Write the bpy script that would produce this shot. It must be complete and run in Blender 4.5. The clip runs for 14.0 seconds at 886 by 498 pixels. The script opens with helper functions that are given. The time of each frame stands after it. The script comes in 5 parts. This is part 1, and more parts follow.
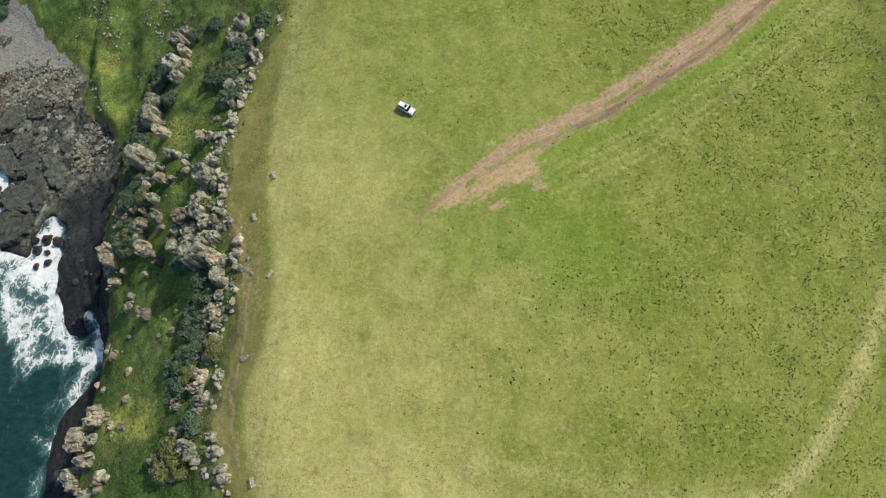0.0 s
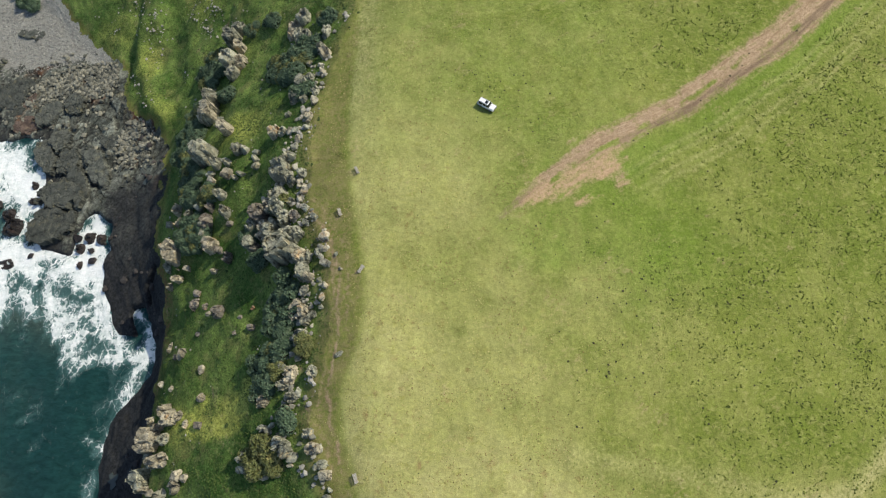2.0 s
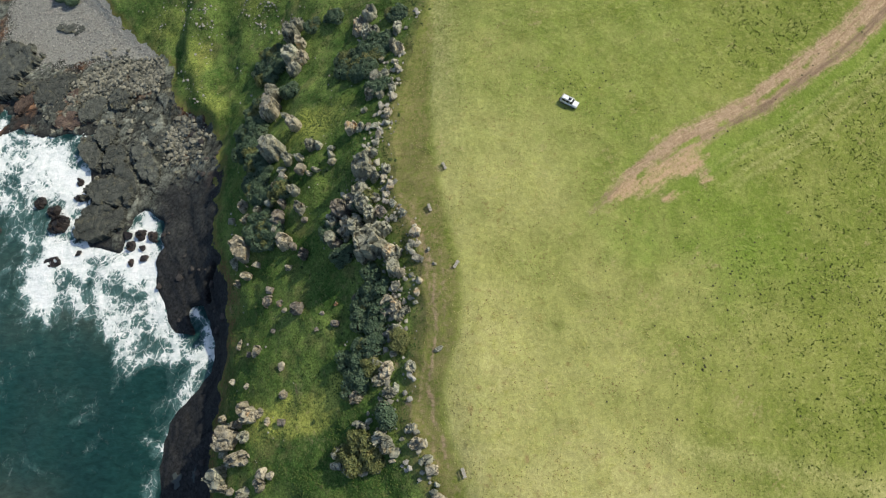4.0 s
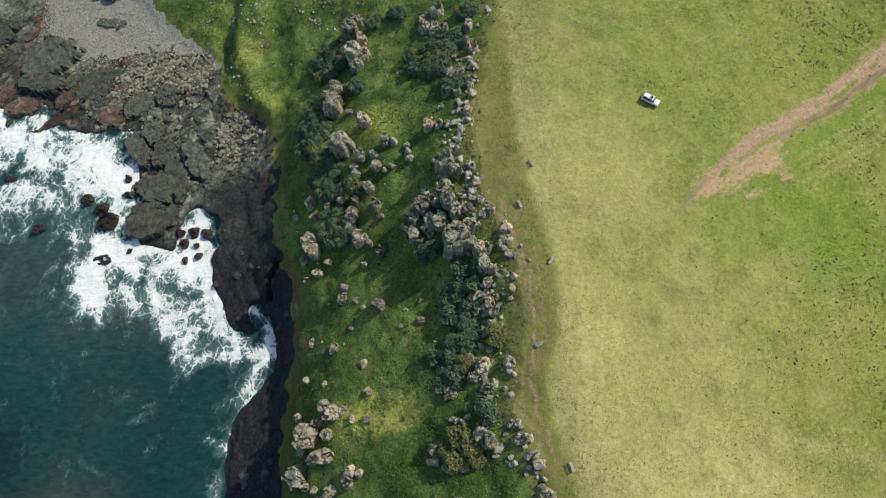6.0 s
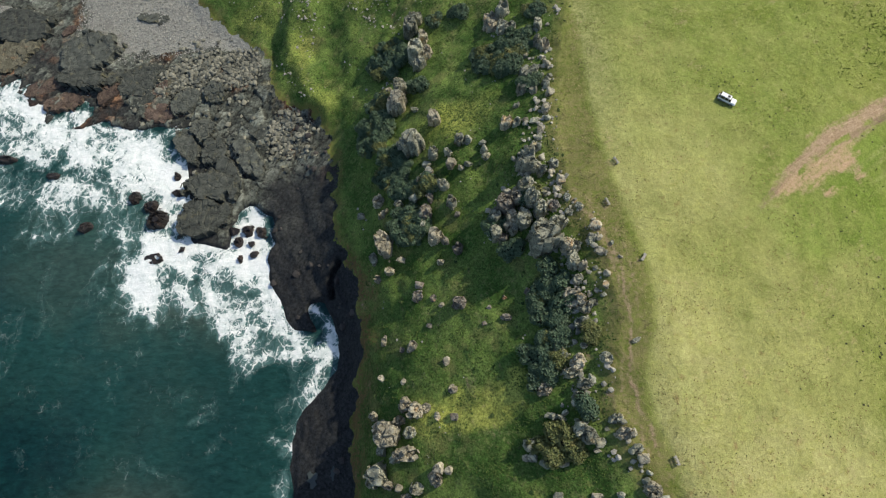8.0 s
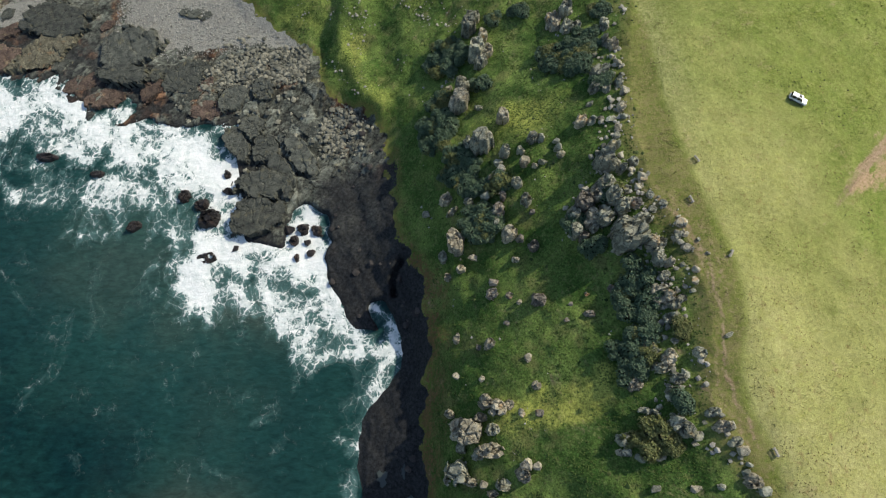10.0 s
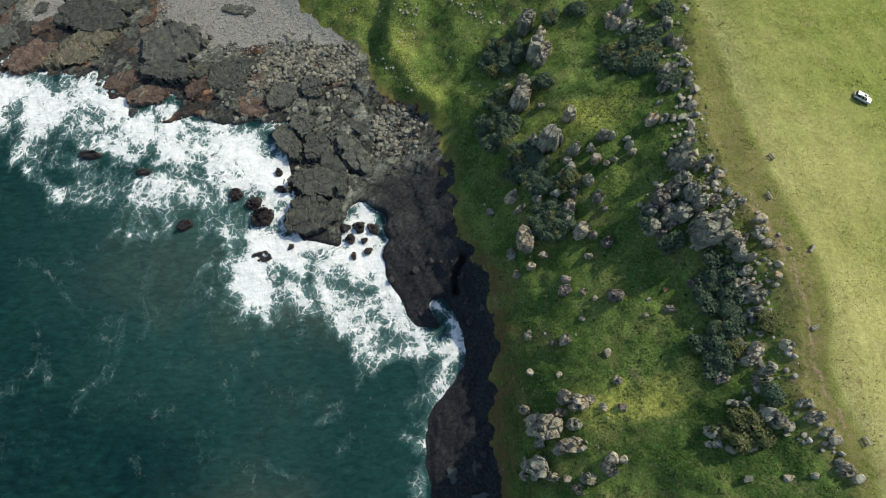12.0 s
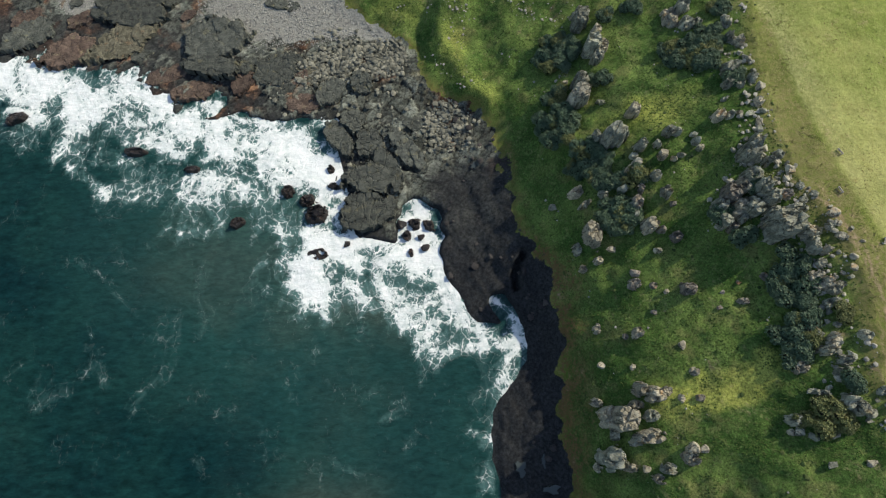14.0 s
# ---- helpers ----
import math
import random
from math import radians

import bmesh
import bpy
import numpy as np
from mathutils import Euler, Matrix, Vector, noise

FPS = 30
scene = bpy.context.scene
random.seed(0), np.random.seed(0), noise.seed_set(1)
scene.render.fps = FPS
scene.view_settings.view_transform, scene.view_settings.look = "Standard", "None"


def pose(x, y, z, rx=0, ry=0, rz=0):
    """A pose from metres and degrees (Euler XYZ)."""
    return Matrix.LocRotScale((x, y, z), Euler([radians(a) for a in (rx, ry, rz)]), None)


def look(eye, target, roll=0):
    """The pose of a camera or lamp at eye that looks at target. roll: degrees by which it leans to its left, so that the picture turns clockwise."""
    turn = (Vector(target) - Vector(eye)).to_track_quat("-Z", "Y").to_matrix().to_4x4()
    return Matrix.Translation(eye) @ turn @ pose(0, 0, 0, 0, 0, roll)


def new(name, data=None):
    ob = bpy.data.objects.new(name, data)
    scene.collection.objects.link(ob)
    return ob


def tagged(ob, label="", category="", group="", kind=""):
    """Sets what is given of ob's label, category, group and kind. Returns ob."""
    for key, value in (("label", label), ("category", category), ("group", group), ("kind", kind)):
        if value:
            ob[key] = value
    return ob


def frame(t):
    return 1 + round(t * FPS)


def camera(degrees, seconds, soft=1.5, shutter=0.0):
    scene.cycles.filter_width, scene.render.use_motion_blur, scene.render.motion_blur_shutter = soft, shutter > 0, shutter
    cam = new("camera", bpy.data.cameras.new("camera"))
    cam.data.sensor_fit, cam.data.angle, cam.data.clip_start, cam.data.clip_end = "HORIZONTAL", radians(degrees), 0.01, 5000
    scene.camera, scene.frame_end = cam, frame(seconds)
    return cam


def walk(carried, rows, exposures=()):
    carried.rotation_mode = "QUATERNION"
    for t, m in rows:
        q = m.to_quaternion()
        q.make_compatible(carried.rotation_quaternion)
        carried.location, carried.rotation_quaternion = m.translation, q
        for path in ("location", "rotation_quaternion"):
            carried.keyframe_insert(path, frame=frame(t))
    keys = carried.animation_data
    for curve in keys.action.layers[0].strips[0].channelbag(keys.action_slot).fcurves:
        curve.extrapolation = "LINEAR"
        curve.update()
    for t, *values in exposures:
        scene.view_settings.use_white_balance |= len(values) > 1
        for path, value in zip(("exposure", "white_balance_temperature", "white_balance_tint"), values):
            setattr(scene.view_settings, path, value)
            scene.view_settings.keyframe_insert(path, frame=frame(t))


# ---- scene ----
cam = camera(80.0, 14.0, 1.25)
PATH = [
    (0.0, 96.092, -44.725, 131.636, 16.177, 11.323, 1.738),
    (0.5, 90.945, -45.285, 132.543, 16.259, 10.855, 1.589),
    (1.0, 85.783, -45.816, 133.433, 16.324, 10.423, 1.456),
    (1.5, 80.605, -46.318, 134.305, 16.374, 10.021, 1.333),
    (2.0, 75.412, -46.791, 135.158, 16.413, 9.638, 1.219),
    (2.5, 70.203, -47.233, 135.991, 16.441, 9.270, 1.111),
    (3.0, 64.976, -47.645, 136.803, 16.462, 8.911, 1.006),
    (3.5, 59.733, -48.027, 137.593, 16.475, 8.555, 0.902),
    (4.0, 54.472, -48.378, 138.359, 16.483, 8.200, 0.797),
    (4.5, 49.194, -48.699, 139.101, 16.486, 7.841, 0.689),
    (5.0, 43.898, -48.990, 139.818, 16.485, 7.477, 0.577),
    (5.5, 38.584, -49.250, 140.509, 16.479, 7.106, 0.460),
    (6.0, 33.252, -49.480, 141.173, 16.470, 6.727, 0.336),
    (6.5, 27.902, -49.680, 141.809, 16.457, 6.339, 0.205),
    (7.0, 22.535, -49.850, 142.416, 16.440, 5.943, 0.066),
    (7.5, 17.152, -49.992, 142.994, 16.419, 5.538, -0.082),
    (8.0, 11.753, -50.105, 143.541, 16.394, 5.125, -0.239),
    (8.5, 6.338, -50.191, 144.056, 16.363, 4.705, -0.406),
    (9.0, 0.911, -50.250, 144.540, 16.328, 4.278, -0.582),
    (9.5, -4.529, -50.283, 144.990, 16.288, 3.847, -0.768),
    (10.0, -9.980, -50.292, 145.407, 16.242, 3.411, -0.963),
    (10.5, -15.439, -50.277, 145.789, 16.190, 2.973, -1.168),
    (11.0, -20.903, -50.241, 146.136, 16.133, 2.532, -1.382),
    (11.5, -26.371, -50.184, 146.446, 16.070, 2.091, -1.604),
    (12.0, -31.840, -50.109, 146.720, 16.002, 1.648, -1.835),
    (12.5, -37.305, -50.018, 146.957, 15.930, 1.205, -2.073),
    (13.0, -42.763, -49.912, 147.155, 15.853, 0.762, -2.319),
    (13.5, -48.210, -49.795, 147.314, 15.773, 0.317, -2.571),
    (14.0, -53.641, -49.669, 147.434, 15.692, -0.130, -2.829),
]
walk(cam, [(t, pose(*r)) for t, *r in PATH])

# ---------------------------------------------------------------- light
SUN_EL, SUN_AZ = radians(36), radians(33)      # height, and turn from +x towards +y
world = bpy.data.worlds.new("sky")
scene.world = world
world.use_nodes = True
wn = world.node_tree
sky = wn.nodes.new("ShaderNodeTexSky")
sky.sky_type, sky.sun_disc = "NISHITA", False
sky.sun_elevation, sky.sun_rotation = SUN_EL, math.pi / 2 - SUN_AZ
wn.links.new(sky.outputs[0], wn.nodes["Background"].inputs[0])
wn.nodes["Background"].inputs[1].default_value = 0.15
sun = new("sun", bpy.data.lights.new("sun", "SUN"))
sun.data.energy, sun.data.angle, sun.data.color = 4.0, radians(0.6), (1.0, 0.935, 0.78)
sun_dir = Vector((math.cos(SUN_EL) * math.cos(SUN_AZ), math.cos(SUN_EL) * math.sin(SUN_AZ), math.sin(SUN_EL)))
sun.matrix_world = look(sun_dir * 400, (0, 0, 0))
scene.view_settings.exposure = 0.06

# ---------------------------------------------------------------- plan of the coast, by y
# each line of the coast: stations along y, x there, height there
LINES = {
    "shore": ((-160, -76, -61, -55, -46, -41, -34, -32.2, -31.2, -27.4, -21.7, -16.6, -9.8, -5, -3, 2, 12, 25, 35, 38, 46, 55, 63, 80, 120, 180),
              (-46, -39.5, -39.6, -39, -33, -30.5, -30.5, -33, -42, -45, -47, -50.7, -53.1, -66, -76, -79, -80, -81, -88, -120, -143, -162, -190, -225, -300, -420),
              (0,) * 26),
    "ledge": ((-160, -74, -61, -42, -30, -20, -8, 0, 10, 25, 37, 50, 60, 69, 78, 90, 180),
              (-36, -32, -33, -26, -28, -34, -41, -43, -43, -46, -54, -64, -67, -77, -86, -100, -200),
              (2, 2, 2.2, 2.5, 2.5, 2.5, 2.3, 2.2, 1.8, 1.4, 1.2, 1.2, 1.0, 1.2, 1.8, 2.5, 3)),
    "turf": ((-160, -74, -64, -54, -42, -30, -21, -8, 8, 27, 36, 40, 50, 60, 69, 78, 90, 180),
             (-26, -22, -24, -23.5, -21.2, -22.2, -23.1, -28.4, -32.5, -33.2, -40.5, -48, -57, -59.6, -72, -81, -92, -190),
             (7, 6, 5.2, 5.6, 7.4, 8, 9.6, 7.7, 6.0, 4.2, 3.9, 3.2, 2.2, 1.6, 1.8, 2.5, 4, 6)),
    "brow": ((-160, -74, -64, -50, -37, -24, -14, 0, 11, 24, 35, 41, 55, 62, 80, 180),
             (-6, -6, -9, -9, -9, -7, -12, -13, -12, -16, -22, -24, -30, -36, -60, -150),
             (22, 22.5, 22.5, 22, 19.3, 20, 19.5, 19, 19.5, 15, 10.5, 9.6, 8.5, 8.0, 7, 14)),
    "mid": ((-160, -64, -47, -28, -10, 5, 10, 24, 41, 55, 62, 80, 180),
            (4, 2, 3.5, 5.5, 1, 3, 4, -2, -6, -9, -15, -30, -120),
            (26, 25.5, 25.5, 26.0, 24.5, 28, 28, 22.5, 18.2, 15, 12.8, 12, 20)),
    "foot": ((-160, -70, -57, -50, -41, -30, -17, -12, 0, 12, 34, 49, 65, 90, 180),
             (26, 25, 21, 23, 21.5, 20, 15, 13.5, 18, 21.5, 24, 28, 20, 12, -60),
             (36, 35.5, 33.8, 34.3, 33, 31.2, 30.2, 30.5, 33, 33.6, 31, 28.4, 25, 22, 26)),
    "rim": ((-160, -75, -64, -60, -55, -51, -44, -33, -24, -16, -4, 6, 14, 27, 37, 47, 65, 90, 180),
            (46, 44, 41.5, 39, 36.7, 34.5, 36.5, 37.5, 36, 33, 29, 28, 28.2, 28.6, 31, 33.4, 34, 30, -30),
            (38, 38.5, 38.9, 39.2, 39.6, 39.3, 39.7, 39.7, 39.2, 38.4, 37.4, 36.2, 35.1, 33.3, 32.0, 30.3, 27, 24, 30)),
}


def line(name, y):
    ys, xs, zs = LINES[name]
    return np.interp(y, ys, xs), np.interp(y, ys, zs)


TABLES = {}


def noise_table(seed):
    if seed not in TABLES:
        TABLES[seed] = np.random.RandomState(seed).uniform(-1, 1, (256, 256))
    return TABLES[seed]


def blocks(x, y, size, seed, turn=0.0, squash=1.0):
    """Irregular cells: a steady random value for each cell, and the distance to the cell's edge in cells."""
    c, s_ = math.cos(turn), math.sin(turn)
    u, v = (x * c + y * s_) / size, (y * c - x * s_) / (size * squash)
    i, j = np.floor(u).astype(int), np.floor(v).astype(int)
    ta, tb, tc = noise_table(seed), noise_table(seed + 1), noise_table(seed + 2)
    d1, d2, val = np.full(u.shape, 9.0), np.full(u.shape, 9.0), np.zeros(u.shape)
    for a in (-1, 0, 1):
        for b in (-1, 0, 1):
            p, q = (i + a) % 256, (j + b) % 256
            d = np.hypot(i + a + 0.5 + 0.42 * ta[p, q] - u, j + b + 0.5 + 0.42 * tb[p, q] - v)
            closer = d < d1
            d2 = np.where(closer, d1, np.minimum(d2, d))
            val = np.where(closer, tc[p, q], val)
            d1 = np.minimum(d1, d)
    return val, d2 - d1


def lumps(x, y, size, seed, octaves=4):
    """Smooth value noise of about -1 to 1 at points x, y in metres."""
    total, amp, norm = np.zeros_like(x, dtype=float), 1.0, 0.0
    for o in range(octaves):
        table = noise_table(seed * 31 + o)
        u, v = x / size + 37.3 * o, y / size + 11.7 * o
        i, j = np.floor(u).astype(int), np.floor(v).astype(int)
        a, b = u - i, v - j
        a, b = a * a * (3 - 2 * a), b * b * (3 - 2 * b)
        g = lambda p, q: table[p % 256, q % 256]
        total += amp * ((g(i, j) * (1 - a) + g(i + 1, j) * a) * (1 - b) + (g(i, j + 1) * (1 - a) + g(i + 1, j + 1) * a) * b)
        norm, amp, size = norm + amp, amp * 0.5, size * 0.5
    return total / norm * 1.6


def smooth(e0, e1, v):
    t = np.clip((v - e0) / (e1 - e0), 0, 1)
    return t * t * (3 - 2 * t)


def near_polyline(x, y, pts, half):
    """1 on a line through pts, falling to 0 at half metres from it."""
    best = np.full_like(x, 1e9)
    for (ax, ay, *_), (bx, by, *_) in zip(pts, pts[1:]):
        dx, dy = bx - ax, by - ay
        t = np.clip(((x - ax) * dx + (y - ay) * dy) / (dx * dx + dy * dy), 0, 1)
        best = np.minimum(best, np.hypot(x - ax - t * dx, y - ay - t * dy))
    return np.clip(1 - best / half, 0, 1)


def meadow(x, y):
    """Height of the meadow, which falls away gently inland."""
    x, y = np.clip(x, -40, 172), np.clip(y, -95, 75)
    x = np.where(x > 150, 150 + 22 * np.sin(np.clip((x - 150) / 22, 0, 1.5) * 1.0), x)
    return 39.904 - 0.00245 * x - 0.16012 * y - 0.001298 * x * x + 0.0015403 * x * y - 0.000519 * y * y


ORDER = ("shore", "ledge", "turf", "brow", "mid", "foot", "rim")


def slabs_at(x, y):
    """Joint blocks of the shore rock: large and small, each with its value and distance to its joints."""
    u, v = x + lumps(x, y, 6, 16, 2) * 1.2, y + lumps(x, y, 6, 17, 2) * 1.2
    return (*blocks(u, v, 6.0, 40, 0.9, 0.6), *blocks(u, v, 2.1, 44, 0.9, 0.7))


FOLDS = (  # hollows and spurs of the cove slope: line, half width, height
    (((-36, 44), (-37, 57), (-35, 70), (-28, 84)), 9, -2.0),
    (((-37, 36), (-44, 46), (-48, 57), (-48, 67), (-44, 78)), 8, 2.4),
    (((-35, 30), (-29, 42), (-23.5, 50), (-18, 58), (-10, 66)), 4, -0.9),
    (((-55, 56), (-56, 66), (-50, 78)), 7, -1.3),
    (((-14, -22), (-12, -8), (-14, 8), (-19, 24)), 6, 1.2),
    (((6, -20), (9, -5), (12, 8)), 7, -1.0),
)


def height(x, y):
    """Height of the bare ground."""
    x, y = np.asarray(x, float), np.asarray(y, float)
    wob = lumps(x, y, 9.0, 3, 3) * 1.1
    west = 3.6 * smooth(-84, -104, x)
    xs, zs = zip(*(line(n, y + lumps(x, y, 14, 5, 2) * (1.2 + west if n == "shore" else 1.2 if n in ("turf", "ledge") else 0.5) + (west * 0.5 * lumps(x, y, 4, 6, 2) if n == "shore" else 0)) for n in ORDER))
    xs, zs = list(xs), list(zs)
    px = x + wob

    def profile(p):
        out = np.maximum(-7.0, (p - xs[0]) * 0.22)
        for k in range(len(ORDER) - 1):
            t = np.clip((p - xs[k]) / np.maximum(xs[k + 1] - xs[k], 0.3), 0, 1)
            out = np.where(p > xs[k], zs[k] + (zs[k + 1] - zs[k]) * t, out)
        return out

    soft = smooth(0, 5, px - xs[2]) * (1 - smooth(-8, -3, px - xs[-1]))
    z = profile(px) * (1 - soft) + soft * (profile(px - 4.5) + profile(px - 2) + profile(px) + profile(px + 2) + profile(px + 4.5)) / 5
    m = meadow(x, y)
    far = smooth(0, 16, px - xs[-1])
    z = np.where(px > xs[-1], zs[-1] * (1 - far) + m * far, z)
    land = smooth(-2, 6, px - xs[2])
    wild = land * (1 - smooth(-3, 6, px - xs[-1]))
    z = z + wild * (lumps(x, y, 9, 9, 3) * 0.7 + lumps(x, y, 2.6, 10, 3) * 0.2)
    z = z + smooth(0, 8, px - xs[-1]) * (lumps(x, y, 22, 11, 3) * 0.25 + lumps(x, y, 3.0, 12, 3) * 0.06)
    for pts, half, lift in FOLDS:
        z = z + lift * land * smooth(0, 1, near_polyline(x + lumps(x, y, 8, 18, 2) * 2, y, pts, half))
    bare = smooth(0.0, 2.0, px - xs[0]) * (1 - smooth(-1.2, 1.2, px - xs[2]))
    top, edge, top2, edge2 = slabs_at(x, y)
    steep = np.where(zs[2] > 4.5, 1.0, 0.0) * np.maximum(1 - smooth(2, 14, y), (1 - smooth(12, 22, y)) * smooth(-58, -52, x))
    slab = 0.36 * top - 0.5 * (1 - smooth(0.0, 0.08, edge)) + (1 - 0.75 * steep) * (0.16 * top2 - 0.22 * (1 - smooth(0.0, 0.11, edge2)))
    shingle = smooth(63, 70, y - 0.05 * x + lumps(x, y, 10, 22) * 5)
    z = z + bare * (1 - 0.9 * shingle) * (slab * (1 - 0.4 * steep) + 0.10 * lumps(x, y, 1.3, 15, 2) + 0.3 + steep * (0.22 * lumps(x * 0.9 + y * 0.35, y * 0.45 - x * 0.2, 4.0, 14, 4) + 0.3 * (0.5 - np.abs(lumps(x + y * 0.4, y * 0.3, 5.0, 13, 2)))))
    inlet = near_polyline(x + lumps(x, y, 5, 19, 2) * 1.5, y, ((-58.5, -12), (-58, 1.5)), 8.0)
    inlet = np.maximum(inlet, 0.5 * near_polyline(x + lumps(x, y, 5, 21, 2) * 2, y + lumps(x, y, 5, 23, 2) * 2, ((-130, 35), (-125, 42), (-121, 45)), 8.0))
    notch = near_polyline(x + lumps(x, y, 3, 19, 2) * 0.6, y, ((-36.0, -24.5), (-34.6, -27.5), (-32.4, -32)), 3.4)
    cleft = near_polyline(x + lumps(x, y, 3, 20, 2) * 0.7, y, ((-29.5, -12.5), (-31, -17), (-31.8, -21)), 2.0)
    return z - 5.5 * smooth(0.1, 0.55, inlet) - 5.0 * smooth(0.1, 0.6, notch) - 3.5 * smooth(0.1, 0.8, cleft)


def spaced(stops):
    out = []
    for (a, b, step) in stops:
        out.append(np.arange(a, b, step))
    return np.concatenate(out + [[stops[-1][1]]])


def grid_object(name, gx, gy, gz):
    nx, ny = len(gx), len(gy)
    X, Y = np.meshgrid(gx, gy)
    co = np.stack([X, Y, gz(X, Y)], -1).reshape(-1, 3)
    i = (np.arange(ny - 1)[:, None] * nx + np.arange(nx - 1)[None]).ravel()
    faces = np.stack([i, i + 1, i + nx + 1, i + nx], 1)
    me = bpy.data.meshes.new(name)
    me.vertices.add(len(co)), me.vertices.foreach_set("co", co.ravel())
    me.loops.add(faces.size), me.loops.foreach_set("vertex_index", faces.ravel().astype(np.int32))
    me.polygons.add(len(faces)), me.polygons.foreach_set("loop_start", np.arange(0, faces.size, 4, dtype=np.int32))
    me.update(calc_edges=True)
    me.polygons.foreach_set("use_smooth", np.ones(len(faces), bool))
    return new(name, me), co


def mask(ob, name, values):
    at = ob.data.attributes.new(name, "FLOAT", "POINT")
    at.data.foreach_set("value", np.asarray(values, np.float32).ravel())


# ---------------------------------------------------------------- node helpers
class Nodes:
    """Short calls for building one material's nodes."""

    def __init__(self, name, rough=0.9, spec=0.2):
        self.mat = bpy.data.materials.new(name)
        self.mat.use_nodes = True
        self.t = self.mat.node_tree
        self.bsdf = self.t.nodes["Principled BSDF"]
        self.bsdf.inputs["Roughness"].default_value = rough
        self.bsdf.inputs["Specular IOR Level"].default_value = spec
        self.geo = self.t.nodes.new("ShaderNodeNewGeometry")

    def link(self, a, b):
        self.t.links.new(a, b)

    def put(self, socket, v):
        if hasattr(v, "is_output"):
            self.link(v, socket)
        elif isinstance(v, tuple) and len(v) == 3 and socket.type == "RGBA":
            socket.default_value = (*v, 1)
        else:
            socket.default_value = v

    def noise(self, scale, detail=4.0, rough=0.55, stretch=None, distort=0.0, local=False):
        n = self.t.nodes.new("ShaderNodeTexNoise")
        src = self.geo.outputs["Position"]
        if local:
            src = self.t.nodes.new("ShaderNodeTexCoord").outputs["Object"]
        if stretch:
            mp = self.t.nodes.new("ShaderNodeMapping")
            mp.inputs["Scale"].default_value = stretch
            self.link(src, mp.inputs[0])
            src = mp.outputs[0]
        self.link(src, n.inputs["Vector"])
        for k, v in (("Scale", scale), ("Detail", detail), ("Roughness", rough), ("Distortion", distort)):
            n.inputs[k].default_value = v
        return n.outputs[0]

    def stripes(self, along, across, scale, detail=4.0, rough=0.6):
        """Noise drawn out along a line, from two stored lengths."""
        c = self.t.nodes.new("ShaderNodeCombineXYZ")
        self.put(c.inputs[0], self.math("MULTIPLY", self.attr(along), 0.09)), self.put(c.inputs[1], self.attr(across))
        n = self.t.nodes.new("ShaderNodeTexNoise")
        self.link(c.outputs[0], n.inputs["Vector"])
        for k, v in (("Scale", scale), ("Detail", detail), ("Roughness", rough)):
            n.inputs[k].default_value = v
        return n.outputs[0]

    def cells(self, scale, feature="F1", out=0, stretch=None, rnd=1.0, warp=None):
        n = self.t.nodes.new("ShaderNodeTexVoronoi")
        n.feature = feature
        n.inputs["Scale"].default_value = scale
        n.inputs["Randomness"].default_value = rnd
        src = self.geo.outputs["Position"]
        if warp is not None:
            add = self.t.nodes.new("ShaderNodeVectorMath")
            add.operation = "ADD"
            self.link(src, add.inputs[0]), self.link(warp, add.inputs[1])
            src = add.outputs[0]
        if stretch:
            mp = self.t.nodes.new("ShaderNodeMapping")
            mp.inputs["Scale"].default_value = stretch
            self.link(src, mp.inputs[0])
            src = mp.outputs[0]
        self.link(src, n.inputs["Vector"])
        return n.outputs[out]

    def ramp(self, v, *stops):
        n = self.t.nodes.new("ShaderNodeValToRGB")
        els = n.color_ramp.elements
        while len(els) < len(stops):
            els.new(0.5)
        for e, (p, c) in zip(els, stops):
            e.position = p
            e.color = (*c, 1) if isinstance(c, tuple) else (c, c, c, 1)
        self.put(n.inputs[0], v)
        return n.outputs[0]

    def step(self, v, a, b):
        n = self.t.nodes.new("ShaderNodeMapRange")
        n.interpolation_type = "SMOOTHSTEP"
        self.put(n.inputs[0], v)
        n.inputs[1].default_value, n.inputs[2].default_value = a, b
        return n.outputs[0]

    def math(self, op, a, b=0.0):
        n = self.t.nodes.new("ShaderNodeMath")
        n.operation = op
        self.put(n.inputs[0], a), self.put(n.inputs[1], b)
        return n.outputs[0]

    def mix(self, f, a, b, kind="MIX"):
        n = self.t.nodes.new("ShaderNodeMix")
        n.data_type, n.blend_type = "RGBA", kind
        self.put(n.inputs[0], f), self.put(n.inputs[6], a), self.put(n.inputs[7], b)
        return n.outputs[2]

    def attr(self, name):
        n = self.t.nodes.new("ShaderNodeAttribute")
        n.attribute_name = name
        return n.outputs["Fac"]

    def random(self):
        return self.t.nodes.new("ShaderNodeObjectInfo").outputs["Random"]

    def bump(self, v, strength, distance, after=None):
        n = self.t.nodes.new("ShaderNodeBump")
        n.inputs["Strength"].default_value, n.inputs["Distance"].default_value = strength, distance
        self.link(v, n.inputs["Height"])
        if after:
            self.link(after, n.inputs["Normal"])
        return n.outputs[0]

    def done(self, color, normal=None, rough=None):
        self.put(self.bsdf.inputs["Base Color"], color)
        if normal is not None:
            self.link(normal, self.bsdf.inputs["Normal"])
        if rough is not None:
            self.put(self.bsdf.inputs["Roughness"], rough)
        return self.mat


